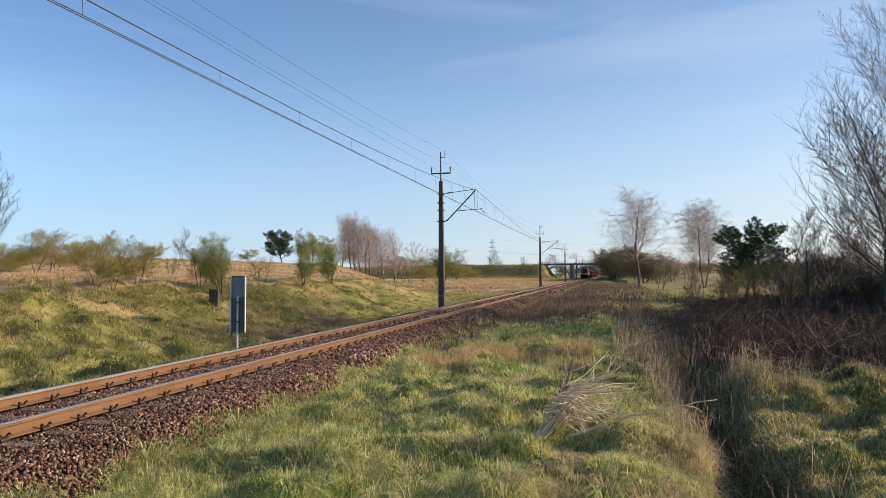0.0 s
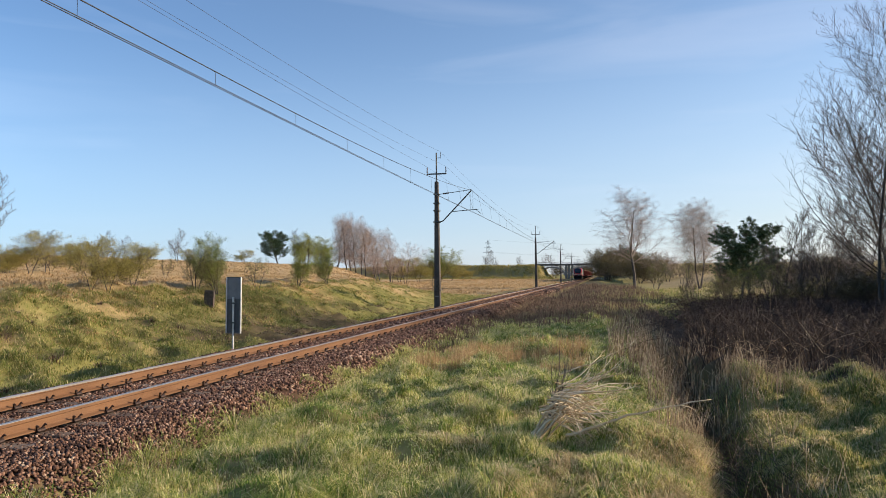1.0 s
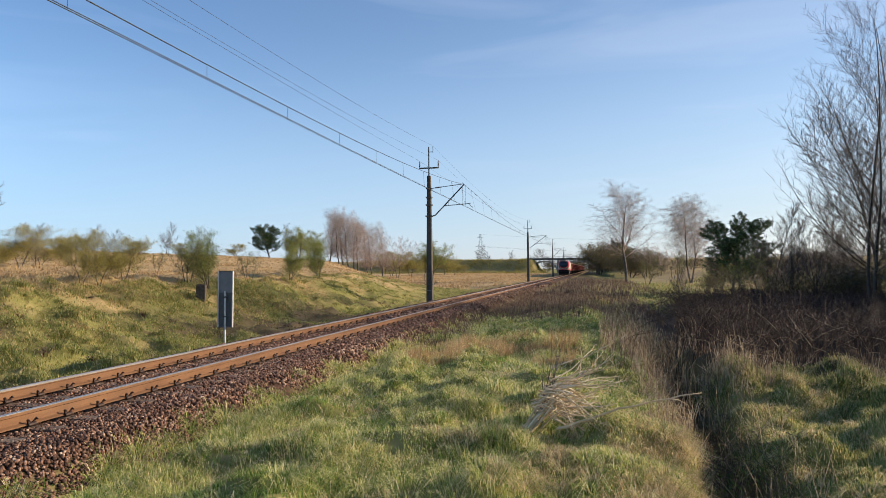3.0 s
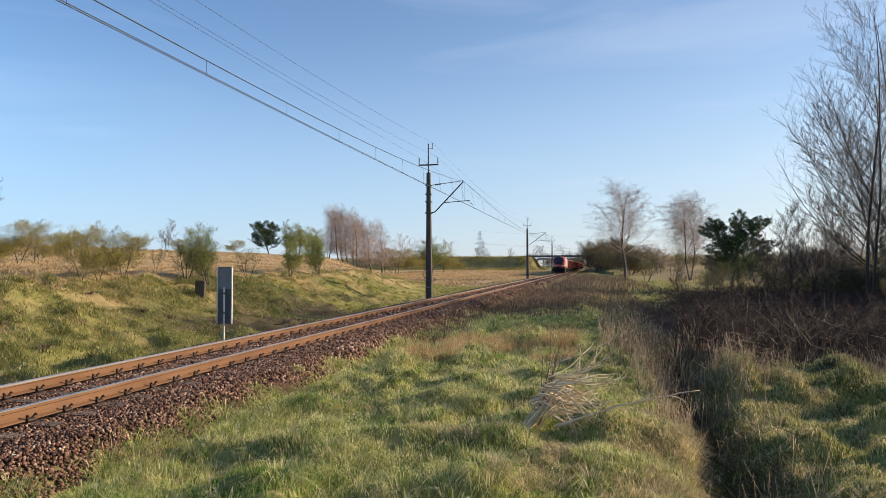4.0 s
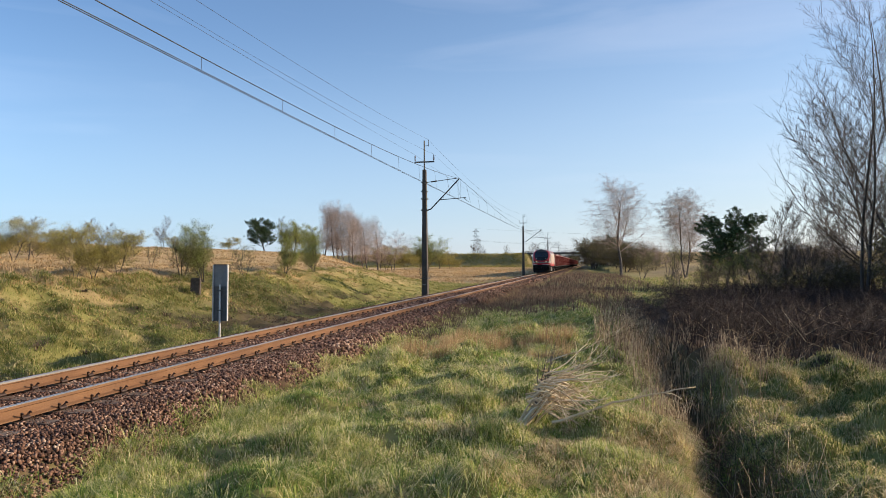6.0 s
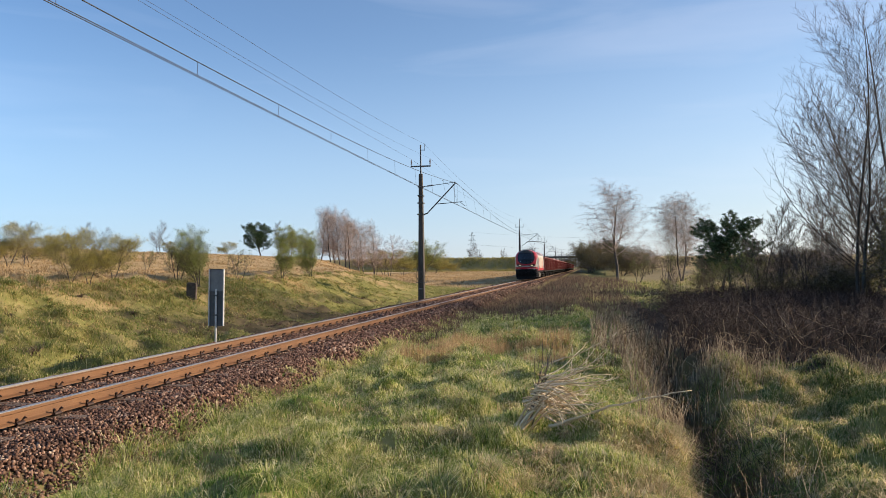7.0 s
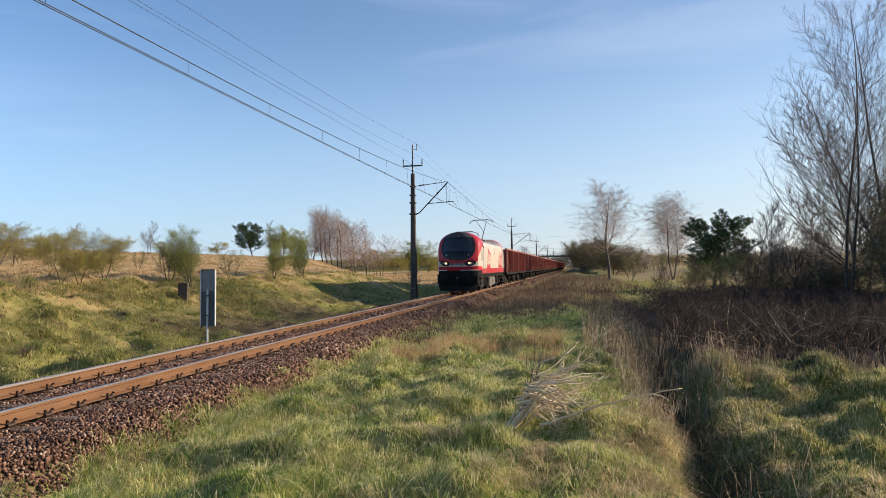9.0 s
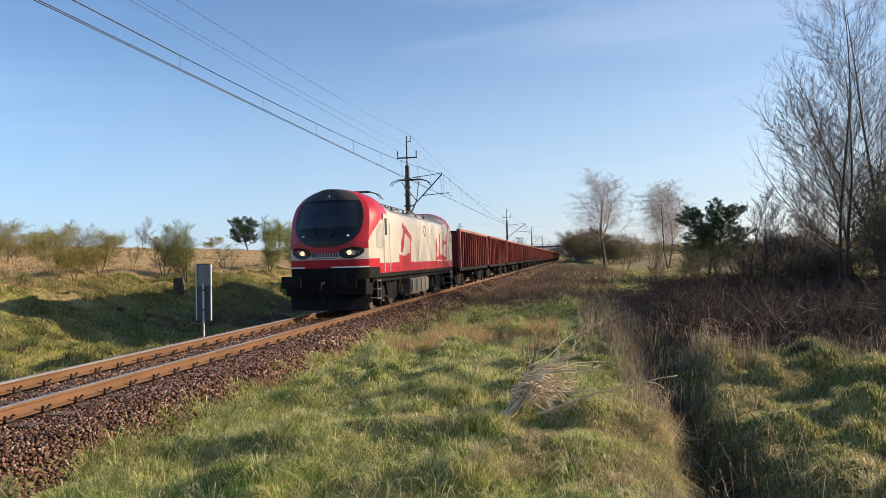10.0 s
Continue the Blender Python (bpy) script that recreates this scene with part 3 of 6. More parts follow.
            wires.append(((0.3 * math.cos(t), 0.3 * math.sin(t) - 0.05, 0.7 + 0.05 * k), (0.52 * math.cos(t + 0.5), 0.5 * math.sin(t + 0.5) - 0.05, 1.25 + 0.06 * k), 0.007))
        for a, b, r in wires:
            part("guard_wire", rod(bmesh.new(), a, b, 0.012, r, 5), M_steel, guard)
        bm = bmesh.new()
        for k in range(3):
            box(bm, -0.12 + 0.085 * k, -0.05 + 0.085 * k, -0.305, -0.3, 0.28, 0.36)
        part("painted_mark", bm, M_signback, pole, "small worn painted bars")


REACH = {i: (2.35 if i % 2 else 3.05) for i in range(6)}


def build_wires():
    span = list(zip(POLES, POLES[1:]))
    def run(name, label, ends, sag, r, n=26, power=2.0):
        segs = []
        for k, (y0, y1) in enumerate(span):
            (xa, za), (xb, zb) = ends(k), ends(k + 1)
            P = []
            for i in range(n + 1):
                t = i / n
                P.append((xa + (xb - xa) * t, y0 + (y1 - y0) * t, za + (zb - za) * t - sag * (1 - abs(2 * t - 1) ** power)))
            segs += [(*a, r, *b, r) for a, b in zip(P, P[1:])]
        v, f = tubes(segs, 5)
        tagged(put(name, mesh_np(name, v, f), M_wire), label, "overhead wire")
    cont = lambda s: (lambda k: (POLE_X + REACH[k] + 0.45 + s, 5.66))
    def messenger(k, t):
        """The messenger hangs over the contact wire, bent to the arms' tips at the poles to fit the camera's view."""
        u = abs(2 * t - 1)
        xa, xb = (POLE_X + REACH[i] + 0.45 for i in (k, k + 1))
        return xa + (xb - xa) * t - 0.45 * u ** 5, POLES[k] + (POLES[k + 1] - POLES[k]) * t, 5.8 + 1.5 * u ** 2.35
    segs = []
    for k in range(len(span)):
        P = [messenger(k, i / 40) for i in range(41)]
        segs += [(*a, 0.011, *b, 0.011) for a, b in zip(P, P[1:])]
    tagged(put("messenger_wire", mesh_np("messenger_wire", *tubes(segs, 5)), M_wire), "dark stranded messenger wire hung between the catenary poles", "overhead wire")
    run("contact_wire", "dark copper contact wire over the track", cont(-0.03), 0.14, 0.0085)
    run("contact_wire", "dark copper contact wire over the track", cont(0.03), 0.14, 0.0085)
    run("feeder_wire", "thin dark wire on top of the poles", lambda k: (POLE_X + 0.28, 9.95), 1.15, 0.0055)
    run("feeder_wire", "thin dark wire on the crossbar insulators", lambda k: (POLE_X - 0.64, 8.97), 0.3, 0.0055)
    run("feeder_wire", "thin dark wire on the crossbar insulators", lambda k: (POLE_X + 0.64, 8.97), 1.0, 0.0045)
    for k, (y0, y1) in enumerate(span[:4]):
        n = 19
        for i in range(n):
            t = (i + 0.5) / n
            xm, ym, zm = messenger(k, t)
            xc = POLE_X + 0.45 + REACH[k] + (REACH[k + 1] - REACH[k]) * t
            ob = part("dropper", rod(bmesh.new(), (xm, ym, zm), (xc, ym, 5.66 - 0.14 * (1 - (2 * t - 1) ** 2)), 0.005, 0.005, 4), M_wire)
            tagged(ob, "thin dropper wire between messenger and contact wire", "overhead wire", "droppers of the catenary")


def build_sign():
    x, y = -10.15, 17.9
    gz = float(ground(x, y)) - 0.05
    s = tagged(new("line_sign"), "grey back of a tall railway sign on a thin post", "railway sign")
    s.matrix_basis = pose(x, y, 0, 0, 0.6, 8)
    part("post", rod(bmesh.new(), (0, -0.05, gz), (0, -0.05, 1.12), 0.028, 0.028, 10), M_post, s, "pale galvanised post")
    up = part("upper_panel", box(bmesh.new(), -0.2, 0.2, -0.012, 0.012, 1.05, 1.68, 0.004), M_signback, s, "light grey metal sheet")
    lo = part("lower_panel", box(bmesh.new(), -0.2, 0.2, -0.012, 0.012, 0.1, 1.045, 0.004), M_signdark, s, "darker grey metal sheet")
    for p, z0, z1 in ((up, 1.05, 1.68), (lo, 0.1, 1.045)):
        for e in (-0.205, 0.205):
            # side rims take the pale post tone to imitate the sheet's sunlit edge
            part("folded_edge", box(bmesh.new(), e - 0.012, e + 0.012, -0.05, 0.02, z0, z1), M_post, p, "folded rim, pale in place of the sun on its edge")
        part("folded_edge", box(bmesh.new(), -0.193, 0.193, -0.04, 0.018, z0 - 0.004, z0 + 0.02), M_signdark, p)
    part("top_rim", box(bmesh.new(), -0.193, 0.193, -0.04, 0.018, 1.665, 1.69), M_signdark, up)
    for z in (0.4, 0.95):
        part("bracket", box(bmesh.new(), -0.06, 0.06, -0.085, -0.0125, z - 0.02, z + 0.02), M_steel, s)


def build_stub():
    x, y = -15.9, 26.0
    bm = box(bmesh.new(), -0.19, 0.19, -0.14, 0.14, float(ground(x, y)) - 0.1, float(ground(x, y)) + 0.62, 0.03)
    for v in bm.verts:
        v.co += Vector((random.uniform(-.012, .012), random.uniform(-.012, .012), random.uniform(-.01, .01)))
    tagged(part("marker_stone", bm, M_stub, m=pose(x, y, 0, 2, 3, 20)), "weathered square concrete marker stone in the grass", "marker stone")


def build_bridge():
    """Road bridge on concrete arches over the line."""
    y0, y1, top = 381.5, 390.5, 7.5
    b = tagged(new("road_bridge"), "concrete arch road bridge over the railway line", "bridge")
    part("deck", box(bmesh.new(), TRACK - 27, TRACK + 16, y0 - 0.6, y1 + 0.6, top - 0.75, top), M_bridgedark, b, "thin dark deck edge")
    for s in (y0 - 0.45, y1 + 0.35):
        rail = part("railing", box(bmesh.new(), TRACK - 27, TRACK + 16, s, s + 0.08, top + 0.92, top + 1.0), M_bridgedark, b, "thin dark steel railing")
        part("kerb", box(bmesh.new(), TRACK - 27, TRACK + 16, s - 0.05, s + 0.15, top, top + 0.18), M_bridgedark, b)
        for k in range(22):
            x = TRACK - 26.8 + 2.03 * k
            part("railing_post", box(bmesh.new(), x - 0.05, x + 0.05, s + 0.01, s + 0.07, top + 0.18, top + 0.92), M_bridgedark, rail)
    def arch(cx, half, z0, crown, thick):
        n = 18
        pts = [(cx + half * math.cos(math.pi * (1 - i / n)), z0 + (crown - z0) * math.sin(math.pi * i / n)) for i in range(n + 1)]
        bm = bmesh.new()
        ring = []
        for px, pz in pts:
            q = (cx + (px - cx) * (1 + thick / half), z0 + (pz - z0) * (1 + thick / (crown - z0)))
            ring.append([bm.verts.new((px, y0, pz)), bm.verts.new((q[0], y0, q[1])), bm.verts.new((q[0], y1, q[1])), bm.verts.new((px, y1, pz))])
        for A, B in zip(ring, ring[1:]):
            for i in range(4):
                bm.faces.new((A[i], A[(i + 1) % 4], B[(i + 1) % 4], B[i]))
        bmesh.ops.recalc_face_normals(bm, faces=bm.faces)
        part("arch", bm, M_bridge, b)
    arch(TRACK, 9.2, -0.8, 5.7, 0.8)
    arch(TRACK - 18.6, 7.0, 0.0, 5.6, 0.7)
    for x in (-26.5, -11.0, -9.6, -7.6, 7.6, 9.6, 11.0):
        part("pier", box(bmesh.new(), TRACK + x - 0.45, TRACK + x + 0.45, y0 + 0.3, y1 - 0.3, 4.0 if abs(x) < 9 else -0.8, top - 0.755), M_bridge, b)


build_track()
build_ballast()
for i, y in enumerate(POLES):
    build_pole(y, REACH[i])
build_wires()
build_sign()
build_stub()
build_bridge()

# ---- the train ----
M_red = mat("red_paint", [(0.3, (0.34, 0.008, 0.02)), (0.7, (0.45, 0.014, 0.03))], scale=3, rough=0.35, spec=0.35, stain=(0.3, 0.03, 0.03, 0.35), stain_scale=0.9)
M_cream = mat("cream_paint", [(0.3, (0.42, 0.37, 0.3)), (0.7, (0.55, 0.49, 0.42))], scale=2.2, rough=0.35, spec=0.5, stretch=(1, 1, 0.25), stain=(0.5, 0.43, 0.35, 0.45), stain_scale=0.7)
M_roof = mat("roof_grey", [(0.3, (0.2, 0.19, 0.18)), (0.7, (0.33, 0.32, 0.3))], scale=3, rough=0.6, stain=(0.13, 0.12, 0.11, 0.5), stain_scale=1)
M_cap = mat("dark_cap", [(0.3, (0.035, 0.033, 0.032)), (0.7, (0.065, 0.06, 0.058))], scale=4, rough=0.5)
M_glass = mat("windscreen_glass", [(0.3, (0.008, 0.01, 0.014)), (0.7, (0.016, 0.02, 0.026))], scale=2, rough=0.06, spec=0.6)
M_mask = mat("black_gloss_mask", [(0.3, (0.006, 0.006, 0.008)), (0.7, (0.01, 0.01, 0.013))], scale=2, rough=0.25)
M_black = mat("underframe_black", [(0.3, (0.006, 0.006, 0.007)), (0.7, (0.018, 0.017, 0.016))], scale=5, rough=0.7, spec=0.08, stain=(0.04, 0.032, 0.025, 0.35), stain_scale=2)
M_tank = mat("grey_equipment", [(0.3, (0.11, 0.1, 0.09)), (0.7, (0.19, 0.175, 0.16))], scale=5, rough=0.6, stain=(0.08, 0.07, 0.06, 0.6), stain_scale=1.5)
M_wheel = mat("wheel_steel", [(0.3, (0.09, 0.075, 0.065)), (0.7, (0.18, 0.15, 0.13))], scale=8, rough=0.5, metal=0.6)
M_lamp = mat("headlight", [(0.3, (1.0, 0.72, 0.36)), (0.7, (1.0, 0.8, 0.45))], glow=0.62)
# Pale base colour carries the reflection on the cab's side glass.
M_sidewindow = mat("side_glass_reflection", [(0.3, (0.34, 0.33, 0.29)), (0.7, (0.42, 0.4, 0.36))], scale=2, rough=0.2, metal=0.0)
M_lampglass = mat("lamp_housing", [(0.3, (0.012, 0.012, 0.012)), (0.7, (0.02, 0.02, 0.02))], rough=0.2)
M_white = mat("white_marking", [(0.3, (0.72, 0.7, 0.67)), (0.7, (0.82, 0.8, 0.77))], scale=5, rough=0.5)
M_letter = mat("dark_lettering", [(0.3, (0.05, 0.055, 0.065)), (0.7, (0.09, 0.095, 0.105))], rough=0.5)
M_wagon = mat("red_oxide_paint", [(0.15, (0.095, 0.013, 0.01)), (0.5, (0.175, 0.022, 0.017)), (0.85, (0.25, 0.045, 0.03))], scale=1.6, by="object", rand=0.5, rough=0.6, stretch=(1, 1, 0.35), stain=(0.17, 0.075, 0.045, 0.6), stain_scale=0.8)
# Main ribs and top rails, a tone paler than the walls.
M_wagonrib = mat("paler_rib_paint", [(0.15, (0.15, 0.024, 0.019)), (0.5, (0.24, 0.058, 0.043)), (0.85, (0.36, 0.16, 0.125))], scale=2.5, by="object", rand=0.5, rough=0.6)

LOCO = 16.0


def loco_width(z):
    return 1.47 if z <= 2.7 else 1.47 * math.sqrt(1 - 0.93 * min(1.0, (z - 2.7) / 1.28) ** 3.1)


def nose(z, k):
    """How far back the front stands at a height, k from -1 to 1 across."""
    return 0.1 + 0.42 * abs(k) ** 2.6 + (0.62 * ((z - 2.25) / 1.72) ** 1.35 if z > 2.25 else 0.0) + 0.12 * max(0.0, (1.75 - z))


def loco_shell(loco):
    zs = [1.12, 1.25, 1.38, 1.46, 1.5, 1.58] + [1.58 + 0.03 * i for i in range(1, 77)] + [3.89, 3.92, 3.945, 3.96, 3.97]
    ks, fine = [i / 44 for i in range(-44, 45)], [i / 88 for i in range(-88, 89)]
    def front_pt(z, k):
        w = loco_width(z) * 0.88
        return (w * k, nose(z, k), z)
    def side_pt(z, s, y):
        e = nose(z, 1.0)
        if y <= 1.5:
            t = y / 1.5
            w = loco_width(z) * (0.88 + 0.12 * math.sin(t * math.pi / 2))
            return (s * w, e + (1.5 - e) * t if e < 1.5 else 1.5, z)
        if y >= LOCO - 1.5:
            t = (LOCO - y) / 1.5
            w = loco_width(z) * (0.88 + 0.12 * math.sin(t * math.pi / 2))
            return (s * w, LOCO - e - (1.5 - e) * t, z)
        return (s * loco_width(z), y, z)
    def low(p):
        """The roof between the cabs is lower than the cabs."""
        x, y, z = p
        e = min(y, LOCO - y)
        f = 1 - 0.5 * float(step(1.9, 3.3, e))
        return (x, y, z if z < 3.2 else 3.2 + (z - 3.2) * f)
    cells = {}
    def add(key, *quad):
        cells.setdefault(key, []).append(quad)
    def front_key(z, k):
        if z < 1.46: return "skirt"
        if z < 1.5 and (k < -0.55 or k > 0.15): return "white_stripe left" if k < 0 else "white_stripe right"
        if z < 1.72: return "red_band"
        arc = 2.06 - 0.14 * (1 - abs(k) ** 2)
        if z < arc:
            return "white_panel"
        inside = abs(k) < 0.87 if z > 3.0 else (abs(k) / 0.87) ** 2.4 + ((3.0 - z) / 0.9) ** 2.6 < 1
        if inside and z < 3.6:
            return "windscreen" if z > 2.72 and abs(k) < 0.74 and z < 3.52 else "black_mask"
        if z >= 3.6 and abs(k) < 0.87:
            return "roof_cap"
        return "red_front"
    def side_key(z, y, s):
        a = min(y, LOCO - y)
        if z < 1.25: return "skirt"
        if a < 1.1 and z < 1.72: return "skirt" if z < 1.46 else "red_band"
        if z < 1.58: return "red_band"
        if a < 2.3 and z > 2.25 + 0.75 * min(1, a / 1.2) ** 0.7: return "red_front"
        if z > 3.45: return "roof"
        if a < 2.3: return "cab_side"
        w = 0.05 * math.sin(9 * z + 3 * y)
        if abs(math.hypot(y - 8.2, (z - 2.85)) - 0.2) < 0.05 and s > 0: return "emblem"
        if 3.7 < y < 5.5 and z < 1.86 + w: return "livery_figure"
        if abs(y - 4.3 - 0.6 * (z - 2.3)) < 0.2 + w and 1.95 < z < 2.9: return "livery_figure"
        if 4.2 < y < 5.7 and abs(z - 2.72 + 0.3 * (y - 4.9)) < 0.09 + w: return "livery_figure"
        if abs(y - 5.5) < 0.07 and 1.86 < z < 2.5: return "livery_figure"
        for i, c in enumerate((10.7, 11.4, 12.3, 13.2)):
            if abs(y - c - 0.12 * (z - 2)) < 0.14 + w and 1.6 < z < 2.6 + 0.25 * (i % 2): return "livery_figure"
        if 10.6 < y < 13.4 and (abs(z - 1.72) < 0.1 + w or (abs(z - 2.45) < 0.08 and y > 12.2)): return "livery_figure"
        return "side"
    for z0, z1 in zip(zs, zs[1:]):
        zm = (z0 + z1) / 2
        cut = [z0, zm, z1] if z1 > 1.6 else [z0, z1]
        for w0, w1 in zip(cut, cut[1:]):      # the leading front in finer cells, for clean paint edges
            for k0, k1 in zip(fine, fine[1:]):
                add(front_key((w0 + w1) / 2, (k0 + k1) / 2), front_pt(w0, k0), front_pt(w0, k1), front_pt(w1, k1), front_pt(w1, k0))
        for k0, k1 in zip(ks, ks[1:]):
            q = [front_pt(z0, k0), front_pt(z0, k1), front_pt(z1, k1), front_pt(z1, k0)]
            add(front_key(zm, (k0 + k1) / 2) + " rear", *[(-x, LOCO - y, z) for x, y, z in q])
        yy = [0.04 * i for i in range(38)] + [1.5 + 0.065 * i for i in range(201)] + [14.75, 15.0, 15.25, 15.5, 15.72, 15.88, 16.0]
        for a, b in zip(yy, yy[1:]):
            for s in (-1, 1):
                key = side_key(zm, (a + b) / 2, s)
                if key in ("red_front", "cab_side", "livery_figure") or (key == "skirt" and zm > 1.25):
                    key += (" rear" if a > 8 else " front") + (" left" if s < 0 else " right")
                q = [low(side_pt(*v)) for v in ((z0, s, a), (z0, s, b), (z1, s, b), (z1, s, a))]
                add(key, *(q if s > 0 else q[::-1]))
        if z1 == zs[-1]:      # close the roof between the two top edges
            for a, b in zip(yy, yy[1:]):
                add("roof" if 2.3 < (a + b) / 2 < LOCO - 2.3 else "red_front top" if a < 8 else "red_front top rear", *[low(side_pt(*v)) for v in ((z1, -1, a), (z1, 1, a), (z1, 1, b), (z1, -1, b))])
            e = nose(z1, 1.0)
            for k0, k1 in zip(ks, ks[1:]):
                p0, p1 = front_pt(z1, k0), front_pt(z1, k1)
                q = [p0, p1, (p1[0], e, z1), (p0[0], e, z1)]
                add("roof_cap", *q)
                add("roof_cap rear", *[(-x, LOCO - y, z) for x, y, z in q])
    mats = dict(skirt=M_black, white_stripe=M_white, red_band=M_red, white_panel=M_cream, windscreen=M_glass, black_mask=M_mask, roof_cap=M_cap, red_front=M_red, roof=M_roof, cab_side=M_cream, side=M_cream, livery_figure=M_red, emblem=M_tank)
    for key, quads in cells.items():
        base = key.split()[0]
        bm = bmesh.new()
        for q in quads:
            bm.faces.new([bm.verts.new(p) for p in q])
        bmesh.ops.remove_doubles(bm, verts=bm.verts, dist=0.0005)
        bmesh.ops.recalc_face_normals(bm, faces=bm.faces)
        part(base, bm, mats[base], loco, {"windscreen": "dark curved glass windscreen", "roof": "grey roof panels", "livery_figure": "red painted figures"}.get(base, ""), smooth=True)


def wheelset(parent, y, r=0.55):
    bm = bmesh.new()
    for s in (-1, 1):
        rod(bm, (s * 0.69, 0, 0), (s * 0.82, 0, 0), r, r, 28)
        rod(bm, (s * 0.66, 0, 0), (s * 0.69, 0, 0), r + 0.028, r + 0.028, 28)
        rod(bm, (s * 0.82, 0, 0), (s * 0.9, 0, 0), 0.16, 0.14, 12)
        for k in range(6):
            t = k * math.pi / 3
            rod(bm, (s * 0.825, 0.3 * math.cos(t), 0.3 * math.sin(t)), (s * 0.835, 0.3 * math.cos(t), 0.3 * math.sin(t)), 0.06, 0.06, 8)
    rod(bm, (-0.7, 0, 0), (0.7, 0, 0), 0.09, 0.09, 10)
    return part("wheelset", bm, M_wheel, parent, "worn steel wheelset", m=pose(0, y, r))


def bogie(thing, y, half, r, loco=True):
    bm = bmesh.new()
    for s in (-1, 1):
        x0, x1 = (s * 0.96, s * 1.16) if s > 0 else (s * 1.16, s * 0.96)
        prof = [(y - half - 0.5, r + 0.12), (y - half - 0.5, r - 0.12), (y - half + 0.45, r - 0.16), (y - 0.5, r - 0.26), (y + 0.5, r - 0.26), (y + half - 0.45, r - 0.16), (y + half + 0.5, r - 0.12), (y + half + 0.5, r + 0.12), (y + 0.7, r + 0.3), (y - 0.7, r + 0.3)]
        extrude(bm, prof, x0, x1, "x")
        for e in (-1, 1):
            box(bm, x0 - 0.03, x1 + 0.05, y + e * half - 0.2, y + e * half + 0.2, r - 0.2, r + 0.2, 0.03)
            rod(bm, ((x0 + x1) / 2, y + e * 0.36, r - 0.2), ((x0 + x1) / 2, y + e * 0.36, r + 0.42), 0.12, 0.12, 10)
            if loco:
                rod(bm, (s * 1.2, y + e * (half - 0.55), r - 0.1), (s * 1.2, y + e * (half - 0.2), r + 0.5), 0.05, 0.05, 8)
                box(bm, x0, x1 + 0.06 * s if s > 0 else x1, y + e * (half + 0.35) - 0.08, y + e * (half + 0.35) + 0.08, r - 0.42, r - 0.1)
    box(bm, -0.95, 0.95, y - 0.3, y + 0.3, r - 0.05, r + 0.3)
    b = part("bogie_frame", bm, M_black, thing)
    for e in (-1, 1):
        wheelset(b, y + e * half, r)
    return b


def pantograph(loco, y, up):
    bm = bmesh.new()
    top, z = (5.5, 3.72) if up else (4.1, 3.72)
    for s in (-0.45, 0.45):
        rod(bm, (s, y - 0.7, z), (s, y + 0.7, z), 0.03, 0.03, 6)
        for e in (-0.6, 0.6):
            rod(bm, (s, y + e, 3.45), (s, y + e, z + 0.05), 0.06, 0.05, 8)
    knee = (y + 1.2, 4.6) if up else (y + 1.1, 3.95)
    rod(bm, (0, y - 0.4, z + 0.02), (0, *knee), 0.045, 0.04, 8)
    for s in (-1, 1):
        rod(bm, (0, *knee), (s * 0.4, y - 0.1, top - 0.12), 0.022, 0.02, 6)
    for e in (-0.18, 0.18):
        rod(bm, (-0.55, y - 0.1 + e, top), (0.55, y - 0.1 + e, top), 0.024, 0.024, 6)
        for s in (-1, 1):
            rod(bm, (s * 0.55, y - 0.1 + e, top), (s * 0.85, y - 0.1 + e, top - 0.1), 0.02, 0.018, 6)
            rod(bm, (s * 0.85, y - 0.1 + e, top - 0.1), (s * 0.98, y - 0.1 + e, top - 0.28), 0.018, 0.014, 6)
    rod(bm, (-0.4, y - 0.28, top - 0.12), (-0.4, y + 0.1, top - 0.12), 0.018, 0.018, 6)
    rod(bm, (0.4, y - 0.28, top - 0.12), (0.4, y + 0.1, top - 0.12), 0.018, 0.018, 6)
    part("pantograph", bm, M_steel, loco, "raised pantograph" if up else "folded pantograph")


